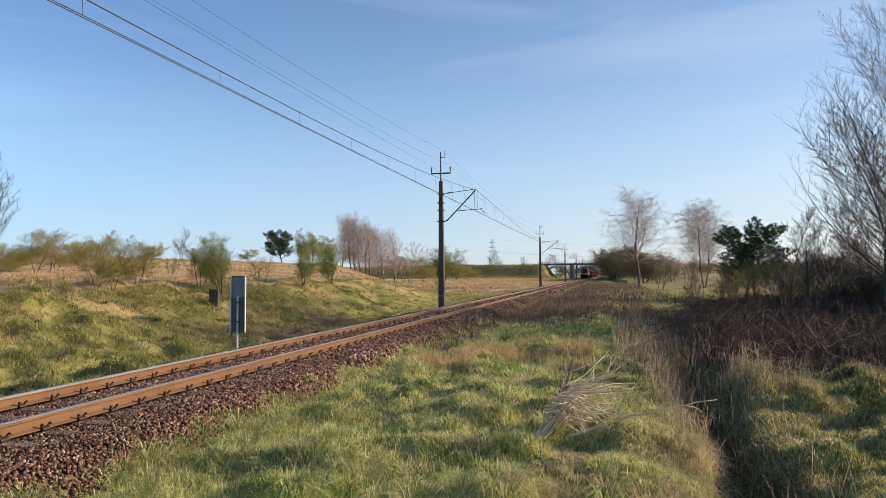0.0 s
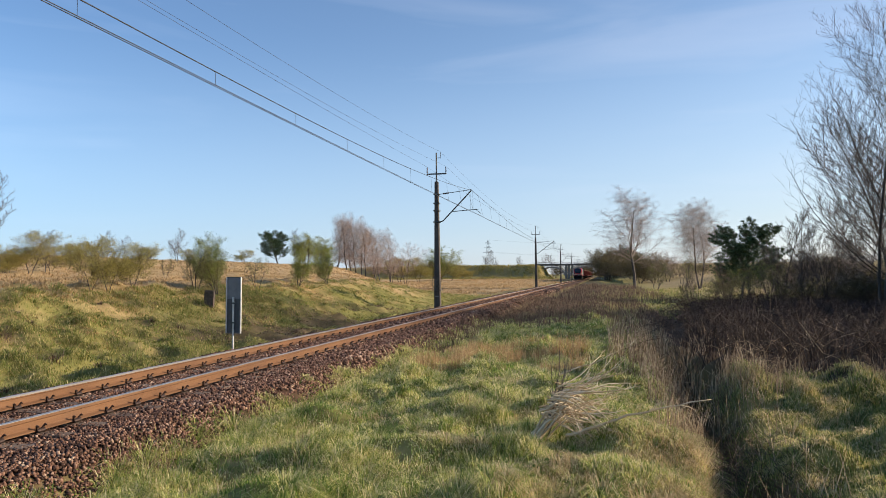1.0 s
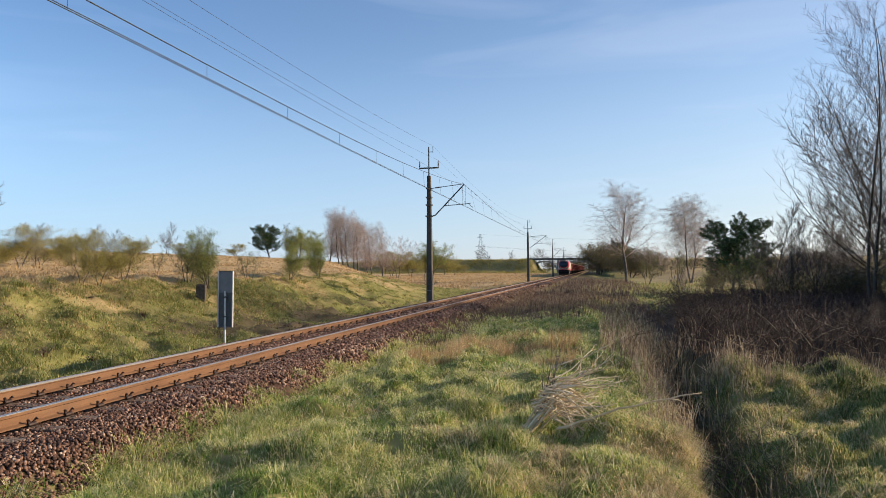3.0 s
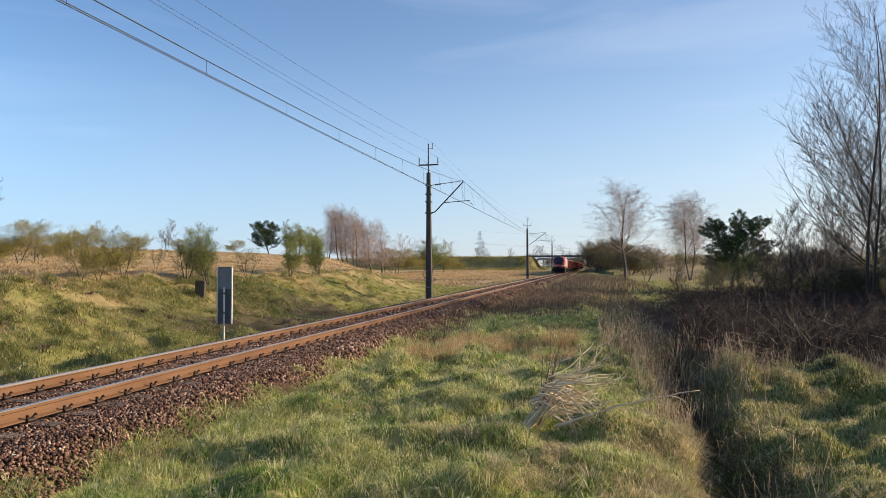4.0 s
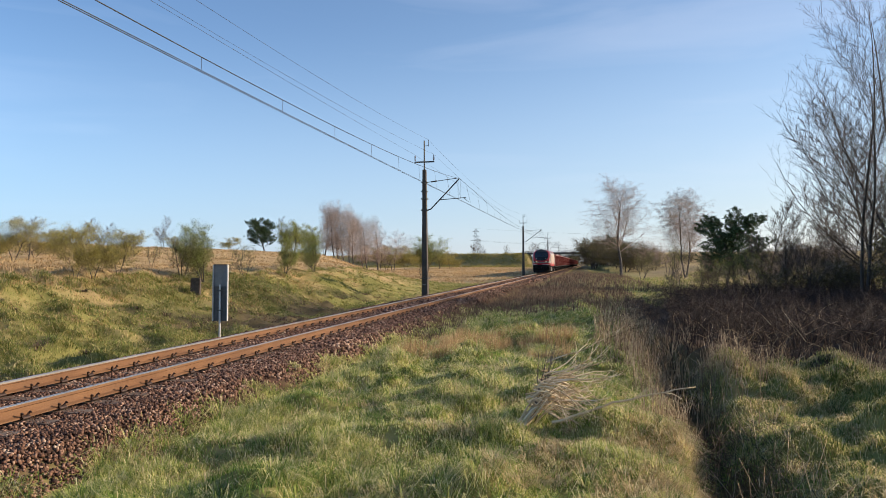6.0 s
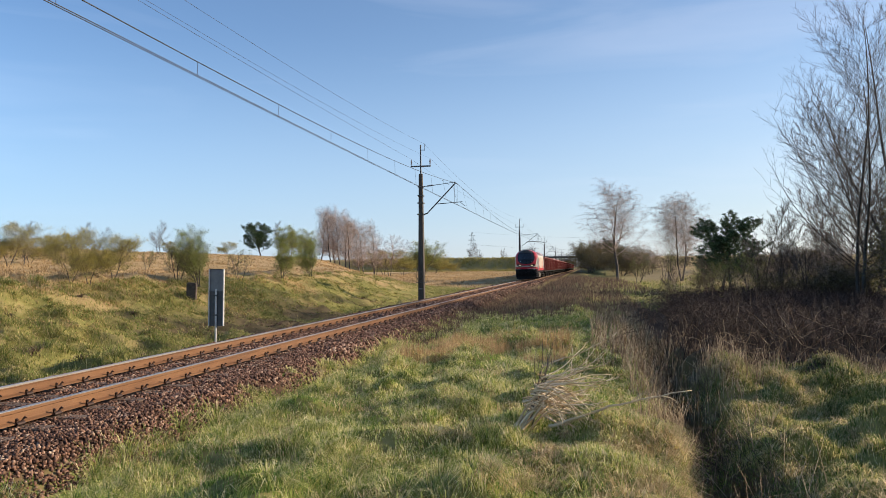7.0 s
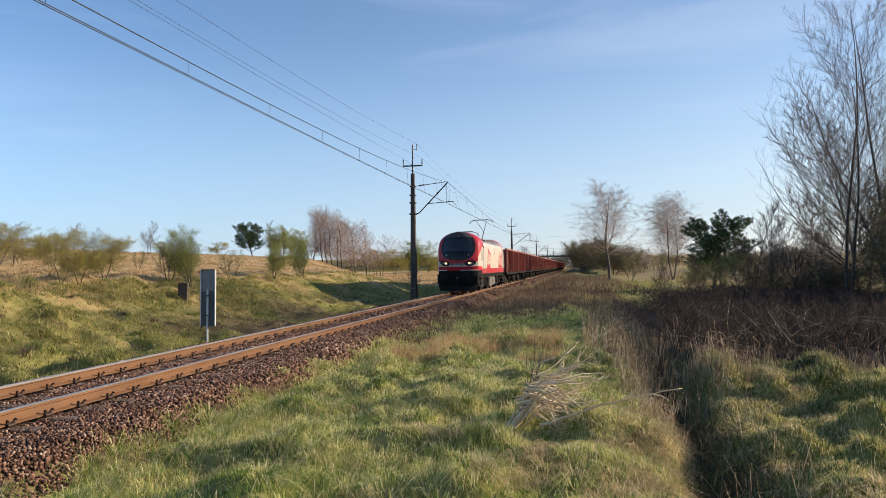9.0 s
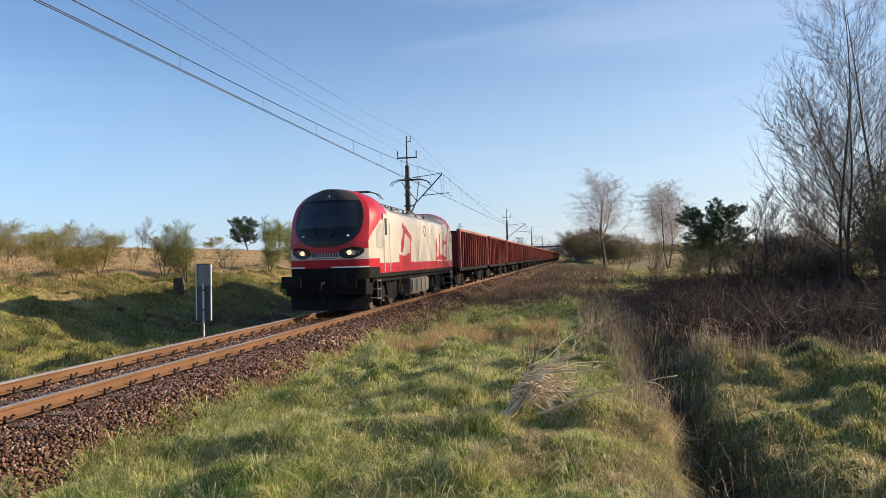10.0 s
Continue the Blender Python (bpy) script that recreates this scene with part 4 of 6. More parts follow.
def build_loco():
    loco = tagged(new("locomotive"), "red and cream electric locomotive with black underframe hauling wagons", "locomotive")
    loco_shell(loco)
    part("underframe", box(bmesh.new(), -1.3, 1.3, 0.55, LOCO - 0.55, 0.95, 1.115, 0.02), M_black, loco)
    for y0, d in ((0.0, 1), (LOCO, -1)):
        def Y(v):
            return y0 + d * v
        def bx(bm, x0, x1, a, b, z0, z1, bev=0.02):
            return box(bm, x0, x1, min(Y(a), Y(b)), max(Y(a), Y(b)), z0, z1, bev)
        part("buffer_beam", bx(bmesh.new(), -1.3, 1.3, 0.12, 0.9, 0.62, 1.115), M_black, loco)
        bm = bmesh.new()       # ploughshare: swept back to both sides and hollow in height
        rows = []
        for z, back in ((0.16, 0.0), (0.3, 0.05), (0.45, 0.12), (0.62, 0.22)):
            line = [(k / 6 * (1.2 + 0.14 * (z - 0.16) / 0.46), 0.02 + back + 0.34 * abs(k / 6) ** 1.6, z) for k in range(-6, 7)]
            rows.append(([bm.verts.new((x, Y(a), z)) for x, a, z in line], [bm.verts.new((x, Y(a + 0.07), z)) for x, a, z in line]))
        for (f0, b0), (f1, b1) in zip(rows, rows[1:]):
            for k in range(12):
                bm.faces.new((f0[k], f0[k + 1], f1[k + 1], f1[k]))
                bm.faces.new((b0[k], b1[k], b1[k + 1], b0[k + 1]))
            for k in (0, 12):
                bm.faces.new((f0[k], f1[k], b1[k], b0[k]))
        for f0, b0 in (rows[0], rows[-1]):
            for k in range(12):
                bm.faces.new((f0[k], b0[k], b0[k + 1], f0[k + 1]))
        bmesh.ops.recalc_face_normals(bm, faces=bm.faces)
        part("snowplough", bm, M_black, loco)
        for s in (-0.88, 0.88):
            bm = rod(bmesh.new(), (s, Y(0.12), 1.05), (s, Y(-0.42), 1.05), 0.11, 0.1, 14)
            box(bm, s - 0.32, s + 0.32, min(Y(-0.48), Y(-0.42)), max(Y(-0.48), Y(-0.42)), 0.87, 1.23, 0.02)
            part("buffer", bm, M_black, loco)
        bm = rod(bmesh.new(), (0, Y(0.12), 1.02), (0, Y(-0.3), 0.98), 0.05, 0.04, 8)
        rod(bm, (0, Y(-0.3), 1.0), (0, Y(-0.34), 0.6), 0.035, 0.03, 8)
        hook = part("coupling", bm, M_black, loco)
        for s in (-0.35, 0.35):
            part("brake_hose", rod(bmesh.new(), (s, Y(0.05), 0.95), (s * 1.1, Y(-0.1), 0.55), 0.025, 0.025, 6), M_black, hook)
        for s in (-1, 1):
            bm = bmesh.new()
            for z in (0.45, 0.75, 1.02):
                bx(bm, min(s * 1.02, s * 1.42), max(s * 1.02, s * 1.42), 1.05, 1.45, z - 0.02, z + 0.02, 0)
            for a in (1.05, 1.45):
                rod(bm, (s * 1.4, Y(a), 0.42), (s * 1.4, Y(a), 1.15), 0.02, 0.02, 6)
            part("cab_step", bm, M_tank, loco)
        for s in (-1, 1):
            # headlight cluster on the curved front
            c = (s * 0.82, Y(nose(1.9, 0.66) - 0.02), 1.92)
            bm = bmesh.new()
            n = 16
            rim, back = [], []
            for i in range(n):
                t = 2 * math.pi * i / n
                u, w = 0.37 * math.cos(t), 0.175 * math.sin(t) + (0.07 * math.cos(t) if math.cos(t) > 0 else 0.02 * math.cos(t))
                k = min(1.0, abs(c[0] + s * u) / (loco_width(1.9) * 0.88))
                rim.append(bm.verts.new((c[0] + s * u, Y(nose(c[2] + w, k) - 0.03), c[2] + w)))
                back.append(bm.verts.new((c[0] + s * u, Y(nose(c[2] + w, k) + 0.03), c[2] + w)))
            bm.faces.new(rim)
            for i in range(n):
                bm.faces.new((rim[i], rim[(i + 1) % n], back[(i + 1) % n], back[i]))
            bmesh.ops.recalc_face_normals(bm, faces=bm.faces)
            h = part("lamp_housing", bm, M_lampglass, loco, "black glossy lamp housing")
            for u, r, m in ((-0.06, 0.075, M_lamp if d > 0 else M_lampglass), (0.18, 0.08, M_glass)):
                x = c[0] + s * u
                k = min(1.0, abs(x) / (loco_width(1.9) * 0.88))
                part("headlight" if m is M_lamp else "tail_light", rod(bmesh.new(), (x, Y(nose(1.92, k) + 0.0), 1.93), (x, Y(nose(1.92, k) - 0.055), 1.93), r, r * 0.85, 16), m, h, "lit warm headlight" if m is M_lamp else "")
            # wiper and small lamp on the glass
            part("clearance_lamp", rod(bmesh.new(), (s * 0.72, Y(nose(2.45, 0.55) - 0.03), 2.46), (s * 0.72, Y(nose(2.45, 0.55) + 0.02), 2.46), 0.034, 0.034, 10), M_white, loco)
            part("wiper", rod(bmesh.new(), (s * 0.22, Y(nose(2.42, 0.2) - 0.03), 2.42), (s * 0.4, Y(nose(2.74, 0.3) - 0.03), 2.74), 0.012, 0.012, 5), M_black, loco)
            # door, window, rails on the side of the cab
            side = 1.475 * s
            bm = bx(bmesh.new(), min(side - 0.02, side + 0.006), max(side - 0.02, side + 0.006), 1.62, 2.2, 1.62, 3.2, 0)
            dr = part("cab_door", bm, M_cream, loco)
            part("door_window", bx(bmesh.new(), min(side, side + 0.012 * s), max(side, side + 0.012 * s), 1.78, 2.04, 2.5, 3.05, 0), M_glass, dr)
            for a in (1.55, 2.27):
                part("handrail", rod(bmesh.new(), (side + 0.05 * s, Y(a), 1.3), (side + 0.05 * s, Y(a), 2.9), 0.016, 0.016, 6), M_white, loco)
            bm = bmesh.new()
            for face in (0.014, -0.01):
                grid = []
                for i in range(6):
                    t = 0.5 + 0.09 * i
                    top = min(2.98, 2.12 + 0.75 * min(1.0, 1.5 * t / 1.2) ** 0.7)
                    col = []
                    for k in range(5):
                        z = 2.08 + (top - 2.08) * k / 4
                        e = nose(z, 1.0)
                        col.append(bm.verts.new((s * (loco_width(z) * (0.88 + 0.12 * math.sin(t * math.pi / 2)) + face), Y(e + (1.5 - e) * t), z)))
                    grid.append(col)
                for a, b in zip(grid, grid[1:]):
                    for k in range(4):
                        bm.faces.new((a[k], b[k], b[k + 1], a[k + 1]))
            bmesh.ops.recalc_face_normals(bm, faces=bm.faces)
            part("side_window", bm, M_sidewindow, loco, "side window with its pale reflection painted in")
        part("top_lamp", rod(bmesh.new(), (0, Y(0.66), 3.72), (0, Y(0.5), 3.7), 0.06, 0.06, 12), M_tank, loco)
        bm = bmesh.new()
        for i in range(10):
            bx(bm, -0.43 + 0.087 * i, -0.37 + 0.087 * i, nose(1.8, 0) - 0.008, nose(1.8, 0) + 0.02, 1.8, 1.93, 0)
        for i in range(16):
            bx(bm, -0.3 + 0.038 * i, -0.275 + 0.038 * i, nose(1.75, 0) - 0.008, nose(1.75, 0) + 0.02, 1.745, 1.775, 0)
        part("cab_lettering", bm, M_letter, loco, "rows of small dark painted bars")
    for y in (3.7, LOCO - 3.7):
        bogie(loco, y, 1.3, 0.58)
    bm = box(bmesh.new(), -1.28, 1.28, 6.3, 9.7, 0.32, 0.945, 0.05)
    for s in (-1, 1):
        for i in range(4):
            box(bm, min(s * 1.27, s * 1.31), max(s * 1.27, s * 1.31), 6.45 + 0.8 * i, 7.1 + 0.8 * i, 0.4, 0.88, 0.01)
    part("equipment_box", bm, M_tank, loco)
    for y in (5.0, 6.6, 9.2, 10.8):
        bm = box(bmesh.new(), -0.7, 0.7, y - 0.6, y + 0.6, 3.5, 3.66, 0.04)
        for i in range(5):
            box(bm, -0.7, 0.7, y - 0.5 + 0.22 * i, y - 0.42 + 0.22 * i, 3.655, 3.69)
        part("roof_hatch", bm, M_roof, loco)
    bm = bmesh.new()
    for i in range(8):
        rod(bm, (0.35, 4.0 + i * 1.0, 3.5), (0.35, 4.0 + i * 1.0, 3.82), 0.06, 0.04, 8)
    rod(bm, (0.35, 3.6, 3.83), (0.35, 11.4, 3.83), 0.02, 0.02, 6)
    part("roof_busbar", bm, M_insul, loco)
    pantograph(loco, 3.4, False)
    pantograph(loco, 12.2, True)
    return loco


def build_wagon():
    """Open bogie wagon, its buffer faces at y = 0 and 14."""
    w = tagged(new("open_wagon"), "red-brown open bogie freight wagon with ribbed steel sides", "freight wagon", "wagons of the train")
    a, b, hw, z0, z1 = 0.65, 13.35, 1.43, 1.18, 3.2
    for s in (-1, 1):
        side = part("side_wall", box(bmesh.new(), min(s * hw, s * (hw - 0.05)), max(s * hw, s * (hw - 0.05)), a, b, z0, z1), M_wagon, w)
        for i in range(15):
            y = a + 0.08 + i * (b - a - 0.16) / 14
            wd = 0.1 if i % 7 == 0 else 0.06
            part("rib", extrude(bmesh.new(), [(s * hw, y - wd), (s * (hw + 0.14), y - wd * 0.8), (s * (hw + 0.14), y + wd * 0.8), (s * hw, y + wd)], z0, z1 - 0.05, "z"), M_wagonrib if i % 7 == 0 else M_wagon, side)
        part("top_rail", box(bmesh.new(), min(s * (hw - 0.07), s * (hw + 0.11)), max(s * (hw - 0.07), s * (hw + 0.11)), a - 0.02, b + 0.02, z1 - 0.02, z1 + 0.11, 0.015), M_wagonrib, w)
        part("side_sill", box(bmesh.new(), min(s * (hw - 0.12), s * (hw + 0.06)), max(s * (hw - 0.12), s * (hw + 0.06)), a, b, z0 - 0.2, z0 - 0.005, 0.01), M_black, w)
    for y, d in ((a, 1), (b, -1)):
        e = part("end_wall", box(bmesh.new(), -hw + 0.06, hw - 0.06, min(y, y + 0.06 * d), max(y, y + 0.06 * d), z0, z1), M_wagon, w)
        for x in (-1.0, -0.35, 0.35, 1.0):
            part("rib", box(bmesh.new(), x - 0.06, x + 0.06, min(y, y - 0.09 * d), max(y, y - 0.09 * d), z0, z1 - 0.05), M_wagonrib, e)
        part("rib", box(bmesh.new(), -hw + 0.06, hw - 0.06, min(y, y - 0.07 * d), max(y, y - 0.07 * d), 2.1, 2.22), M_wagon, e)
        part("head_stock", box(bmesh.new(), -1.3, 1.3, min(y, y - 0.1 * d), max(y, y - 0.1 * d), 0.86, 1.17, 0.01), M_black, w)
        for s in (-0.88, 0.88):
            bm = rod(bmesh.new(), (s, y, 1.04), (s, y - 0.6 * d, 1.04), 0.1, 0.09, 10)
            rod(bm, (s, y - 0.6 * d, 1.04), (s, y - 0.65 * d, 1.04), 0.23, 0.22, 14)
            part("buffer", bm, M_black, w)
    part("floor", box(bmesh.new(), -hw + 0.06, hw - 0.06, a + 0.07, b - 0.07, z0 - 0.06, z0 + 0.02), M_wagon, w)
    part("centre_sill", box(bmesh.new(), -0.35, 0.35, a, b, 0.72, z0 - 0.065), M_black, w)
    bm = bmesh.new()
    for y in (5.4, 7.0, 8.6):
        box(bm, -1.25, 1.25, y - 0.06, y + 0.06, 0.75, 0.93)
    rod(bm, (0.7, 5.2, 0.7), (0.7, 6.2, 0.7), 0.18, 0.18, 12)
    part("brake_gear", bm, M_black, w)
    for y in (2.5, 11.5):
        bogie(w, y, 0.9, 0.46, False)
    return w


FRONT_END, SPEED, WAGON_LEN = 20.35, 23.6, 14.04
loco = build_loco()
first = build_wagon()

# ---- plants ----
def blades(x, y, z, h, w, lean, rng, az=None):
    """Bent tapering blades: five corners, three triangles each."""
    n = len(x)
    a = rng.uniform(0, 2 * np.pi, n) if az is None else az
    t = a + rng.normal(0, 0.5, n)
    side = np.stack([np.cos(t + np.pi / 2), np.sin(t + np.pi / 2), np.zeros(n)], 1) * (w / 2)[:, None]
    out = np.stack([np.cos(a), np.sin(a), np.zeros(n)], 1)
    base = np.stack([x, y, z], 1)
    mid = base + out * (lean * 0.3 * h)[:, None] + np.array([0, 0, 1.0]) * (h * 0.6)[:, None]
    tip = base + out * (lean * h)[:, None] + np.array([0, 0, 1.0]) * (h * np.maximum(0.12, 1 - 0.45 * lean * lean))[:, None]
    v = np.stack([base - side, base + side, mid - side * 0.75, mid + side * 0.75, tip], 1).reshape(-1, 3)
    f = (np.arange(n)[:, None, None] * 5 + np.array([(0, 1, 3), (0, 3, 2), (2, 3, 4)])[None]).reshape(-1, 3)
    return v, f


def tufts(n, xr, yr, per, height, spread, width, rng, keep=None, lean=(0.15, 1.0), patch=None):
    x, y = rng.uniform(*xr, n), rng.uniform(*yr, n)
    if keep is not None:
        k = keep(x, y)
        x, y = x[k], y[k]
    size = rng.uniform(0.55, 1.25, len(x)) * (0.6 + 0.8 * vnoise(x, y, 0.9, 31))
    if patch:
        size *= patch(x, y)
    xx, yy, ss = np.repeat(x, per), np.repeat(y, per), np.repeat(size, per)
    m = len(xx)
    a = rng.uniform(0, 2 * np.pi, m)
    r = np.abs(rng.normal(0, spread, m)) * ss
    px, py = xx + np.cos(a) * r, yy + np.sin(a) * r
    return blades(px, py, ground(px, py) - 0.02, height * ss * rng.uniform(0.5, 1.2, m), width * rng.uniform(0.7, 1.3, m), rng.uniform(*lean, m), rng, a + rng.normal(0, 0.5, m))


def stuff(name, label, category, meshes, material):
    vs, fs, n = [], [], 0
    for v, f in meshes:
        vs.append(v)
        fs.append(f + n)
        n += len(v)
    return tagged(put(name, mesh_np(name, np.concatenate(vs), np.concatenate(fs)), material), label, category, kind="stuff")


def verge(x, y):
    edge = TRACK + 2.1 + (vnoise(x, y, 0.6, 33) - 0.5) * 0.5
    return (x > edge) & (x < 1.25 + (vnoise(x, y, 0.5, 34) - 0.5) * 0.4)


def build_grass():
    rng = np.random.default_rng(11)
    lush = lambda x, y: (vnoise(x, y, 1.3, 51) > 0.58) | ((np.abs(x - 0.1) < 1.2) & (y > 17) & (y < 29))
    mop = lambda n, xr, yr, per, h, sp, w, k: tufts(n, xr, yr, per, h, sp, w, rng, k, (0.75, 1.9))
    turf = lambda x, y: verge(x, y) & ~lush(x, y)
    g = [mop(360, (-5.8, 1.5), (4.4, 11), 100, 0.21, 0.09, 0.0072, verge), mop(440, (-5.8, 1.5), (11, 20), 80, 0.23, 0.1, 0.0115, verge), mop(380, (-5.6, 1.2), (20, 34), 50, 0.22, 0.13, 0.013, verge),
         tufts(12500, (-5.8, 1.5), (4.4, 11), 13, 0.115, 0.08, 0.0072, rng, turf, (0.2, 1.2)),
         tufts(9000, (-5.8, 1.5), (11, 20), 9, 0.13, 0.11, 0.012, rng, turf, (0.2, 1.2)),
         tufts(5500, (-5.6, 1.2), (20, 34), 7, 0.17, 0.16, 0.02, rng, turf, (0.3, 1.3))]
    stuff("verge_grass", "tufty yellow-green spring grass beside the track", "grass", g, M_grass)
    g = [tufts(7500, (-5.6, 1.5), (4.4, 13), 11, 0.12, 0.08, 0.0072, rng, lambda x, y: verge(x, y) & lush(x, y), (0.3, 1.3)),
         tufts(4500, (-4, 1.8), (13, 30), 10, 0.1, 0.12, 0.013, rng, lambda x, y: verge(x, y) & lush(x, y)),
         tufts(500, (-5.4, 1.3), (4.4, 12), 24, 0.15, 0.05, 0.007, rng, lambda x, y: verge(x, y) & ~lush(x, y), (0.2, 1.0))]
    stuff("lush_grass", "darker fresh green grass patches on the verge", "grass", g, M_lush)
    dry = lambda x, y: vnoise(x, y, 1.1, 53) > 0.55
    g = [tufts(2800, (-5.6, 1.5), (4.4, 14), 11, 0.17, 0.07, 0.0065, rng, lambda x, y: verge(x, y) & dry(x, y), (0.3, 1.6)),
         # pale tufts near the drain and along its lip, standing in for sunlit grass
         tufts(220, (-2.4, 1.2), (4.8, 9), 60, 0.19, 0.08, 0.0068, rng, lambda x, y: verge(x, y) & (vnoise(x, y, 0.9, 56) > 0.5), (0.9, 2.0)),
         tufts(500, (0.55, 1.35), (5, 11), 24, 0.17, 0.08, 0.0068, rng, verge, (0.8, 1.9))]
    stuff("tall_straw", "stand of taller tan straw on the verge", "grass", [tufts(1000, (-4.4, -0.4), (15, 20), 12, 0.36, 0.12, 0.008, rng, lambda x, y: vnoise(x, y, 1.2, 55) > 0.42, (0.05, 0.45))], M_straw)
    stuff("dry_grass", "bleached dry grass among the green, also brightening the lip like sunlight", "grass", g, M_pale)
    g = [tufts(2600, (-5.5, 1.4), (-14, 4.4), 8, 0.16, 0.14, 0.012, rng, verge, (0.5, 1.5)), tufts(1800, (2.4, 12), (-14, 5), 8, 0.18, 0.15, 0.013, rng, None, (0.5, 1.5)),
         tufts(1600, (-18, -10.3), (-14, 9), 7, 0.18, 0.18, 0.02, rng, None, (0.5, 1.5))]
    stuff("rear_grass", "rough yellow-green grass behind the viewpoint", "grass", g, M_grass)
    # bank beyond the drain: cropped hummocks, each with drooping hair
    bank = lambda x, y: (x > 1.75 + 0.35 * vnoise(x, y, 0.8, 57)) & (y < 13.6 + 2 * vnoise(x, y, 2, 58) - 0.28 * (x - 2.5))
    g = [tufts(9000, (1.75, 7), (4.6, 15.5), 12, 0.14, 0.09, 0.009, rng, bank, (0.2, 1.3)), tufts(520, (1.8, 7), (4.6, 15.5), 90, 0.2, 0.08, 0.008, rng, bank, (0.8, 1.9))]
    # the bank takes the darkened copy of the verge grass
    stuff("bank_grass", "hummocky grass on the far bank of the drain", "grass", g, M_grass_shade)
    stuff("bank_straw", "bleached tufts on the hummocks beyond the drain, pale also for sunlit tips", "grass", [tufts(170, (2.2, 8), (5, 15), 60, 0.22, 0.07, 0.0078, rng, bank, (0.5, 1.7))], M_pale)
    stuff("drain_grass", "dark green grass down the sides of the drain", "grass", [tufts(1400, (1.2, 2.2), (5, 12), 10, 0.11, 0.09, 0.006, rng, None, (0.4, 1.6))], M_lush)
    # cutting slope and field on the left
    sl = lambda x, y: (x < -10.1 - 0.4 * vnoise(x, y, 1, 59)) & (hill(x, y) > 0.1)
    # where the slope is darkened by hand to imitate shade
    dull = lambda x, y: step(19, 25, y) * (1 - step(38, 48, y)) * step(10.2, 11, -x) * (1 - step(13.2, 16, -x)) * step(0.25, 0.5, vnoise(x, y, 2.2, 63))
    sl_all = sl
    sl = lambda x, y: sl_all(x, y) & (rng.random(len(x)) > 0.92 * dull(x, y))
    # dark round tufts for shade between hummocks, then dark cover over the patch
    g = [tufts(30, (-17, -10.8), (11, 24), 70, 0.2, 0.1, 0.012, rng, sl_all, (0.5, 1.6)), tufts(3600, (-16.5, -10.3), (18, 48), 9, 0.13, 0.14, 0.013, rng, lambda x, y: sl_all(x, y) & (dull(x, y) > 0.35), (0.4, 1.5))]
    stuff("slope_weeds", "brown weeds darkening the slope of the cutting in place of shade", "weeds", g, M_weeds)
    g = [tufts(13000, (-18, -10), (9, 36), 9, 0.13, 0.14, 0.016, rng, sl, (0.3, 1.3)), tufts(900, (-18, -10.4), (9, 36), 50, 0.24, 0.13, 0.015, rng, sl, (0.7, 1.8)), tufts(5000, (-19, -10.3), (36, 78), 7, 0.13, 0.24, 0.025, rng, sl, (0.5, 1.5)), tufts(600, (-19, -10.5), (36, 78), 40, 0.24, 0.15, 0.02, rng, sl, (0.6, 1.7))]
    stuff("slope_grass", "rough yellow-green grass on the slope of the cutting", "grass", g, M_slope)
    g = [tufts(2600, (-17, -10.3), (10, 36), 10, 0.11, 0.12, 0.011, rng, lambda x, y: sl(x, y) & (vnoise(x, y, 1.5, 62) > 0.6), (0.4, 1.5))]
    stuff("slope_green", "fresher green tufts on the slope of the cutting", "grass", g, M_lush)
    fd = lambda x, y: (x < -14 - 5 * vnoise(x, y, 3, 61))
    g = [tufts(6500, (-25, -13.5), (9, 42), 9, 0.12, 0.16, 0.015, rng, lambda x, y: x < -13.5 - 3.5 * vnoise(x, y, 3, 61), (0.4, 1.5)), tufts(3800, (-60, -10.8), (72, 330), 8, 0.34, 0.6, 0.09, rng, lambda x, y: hill(x, y) < 0.9, (0.4, 1.4)),
         tufts(9000, (-48, -14), (8, 60), 8, 0.17, 0.26, 0.026, rng, fd, (0.5, 1.5)), tufts(5000, (-90, -13), (60, 160), 6, 0.26, 0.5, 0.07, rng, fd, (0.5, 1.5))]
    stuff("field_grass", "straw-coloured dry grass on the field", "grass", g, M_straw)
    g = [tufts(1600, (-130, -37), (364, 381), 9, 1.0, 0.7, 0.16, rng, None, (0.3, 1.2)), tufts(500, (-40, -25.5), (364, 396), 9, 0.8, 0.6, 0.16, rng, None, (0.3, 1.2)), tufts(400, (10, 24), (364, 396), 9, 0.9, 0.6, 0.16, rng, None, (0.3, 1.2))]
    stuff("bank_scrub", "olive-brown scrub on the slope of the road bank", "scrub", g, M_olive)
    g = [tufts(5000, (3, 60), (34, 110), 7, 0.3, 0.3, 0.05, rng, None, (0.1, 0.8))]
    stuff("meadow_grass", "pale dry meadow under the birches", "grass", g, M_slope)


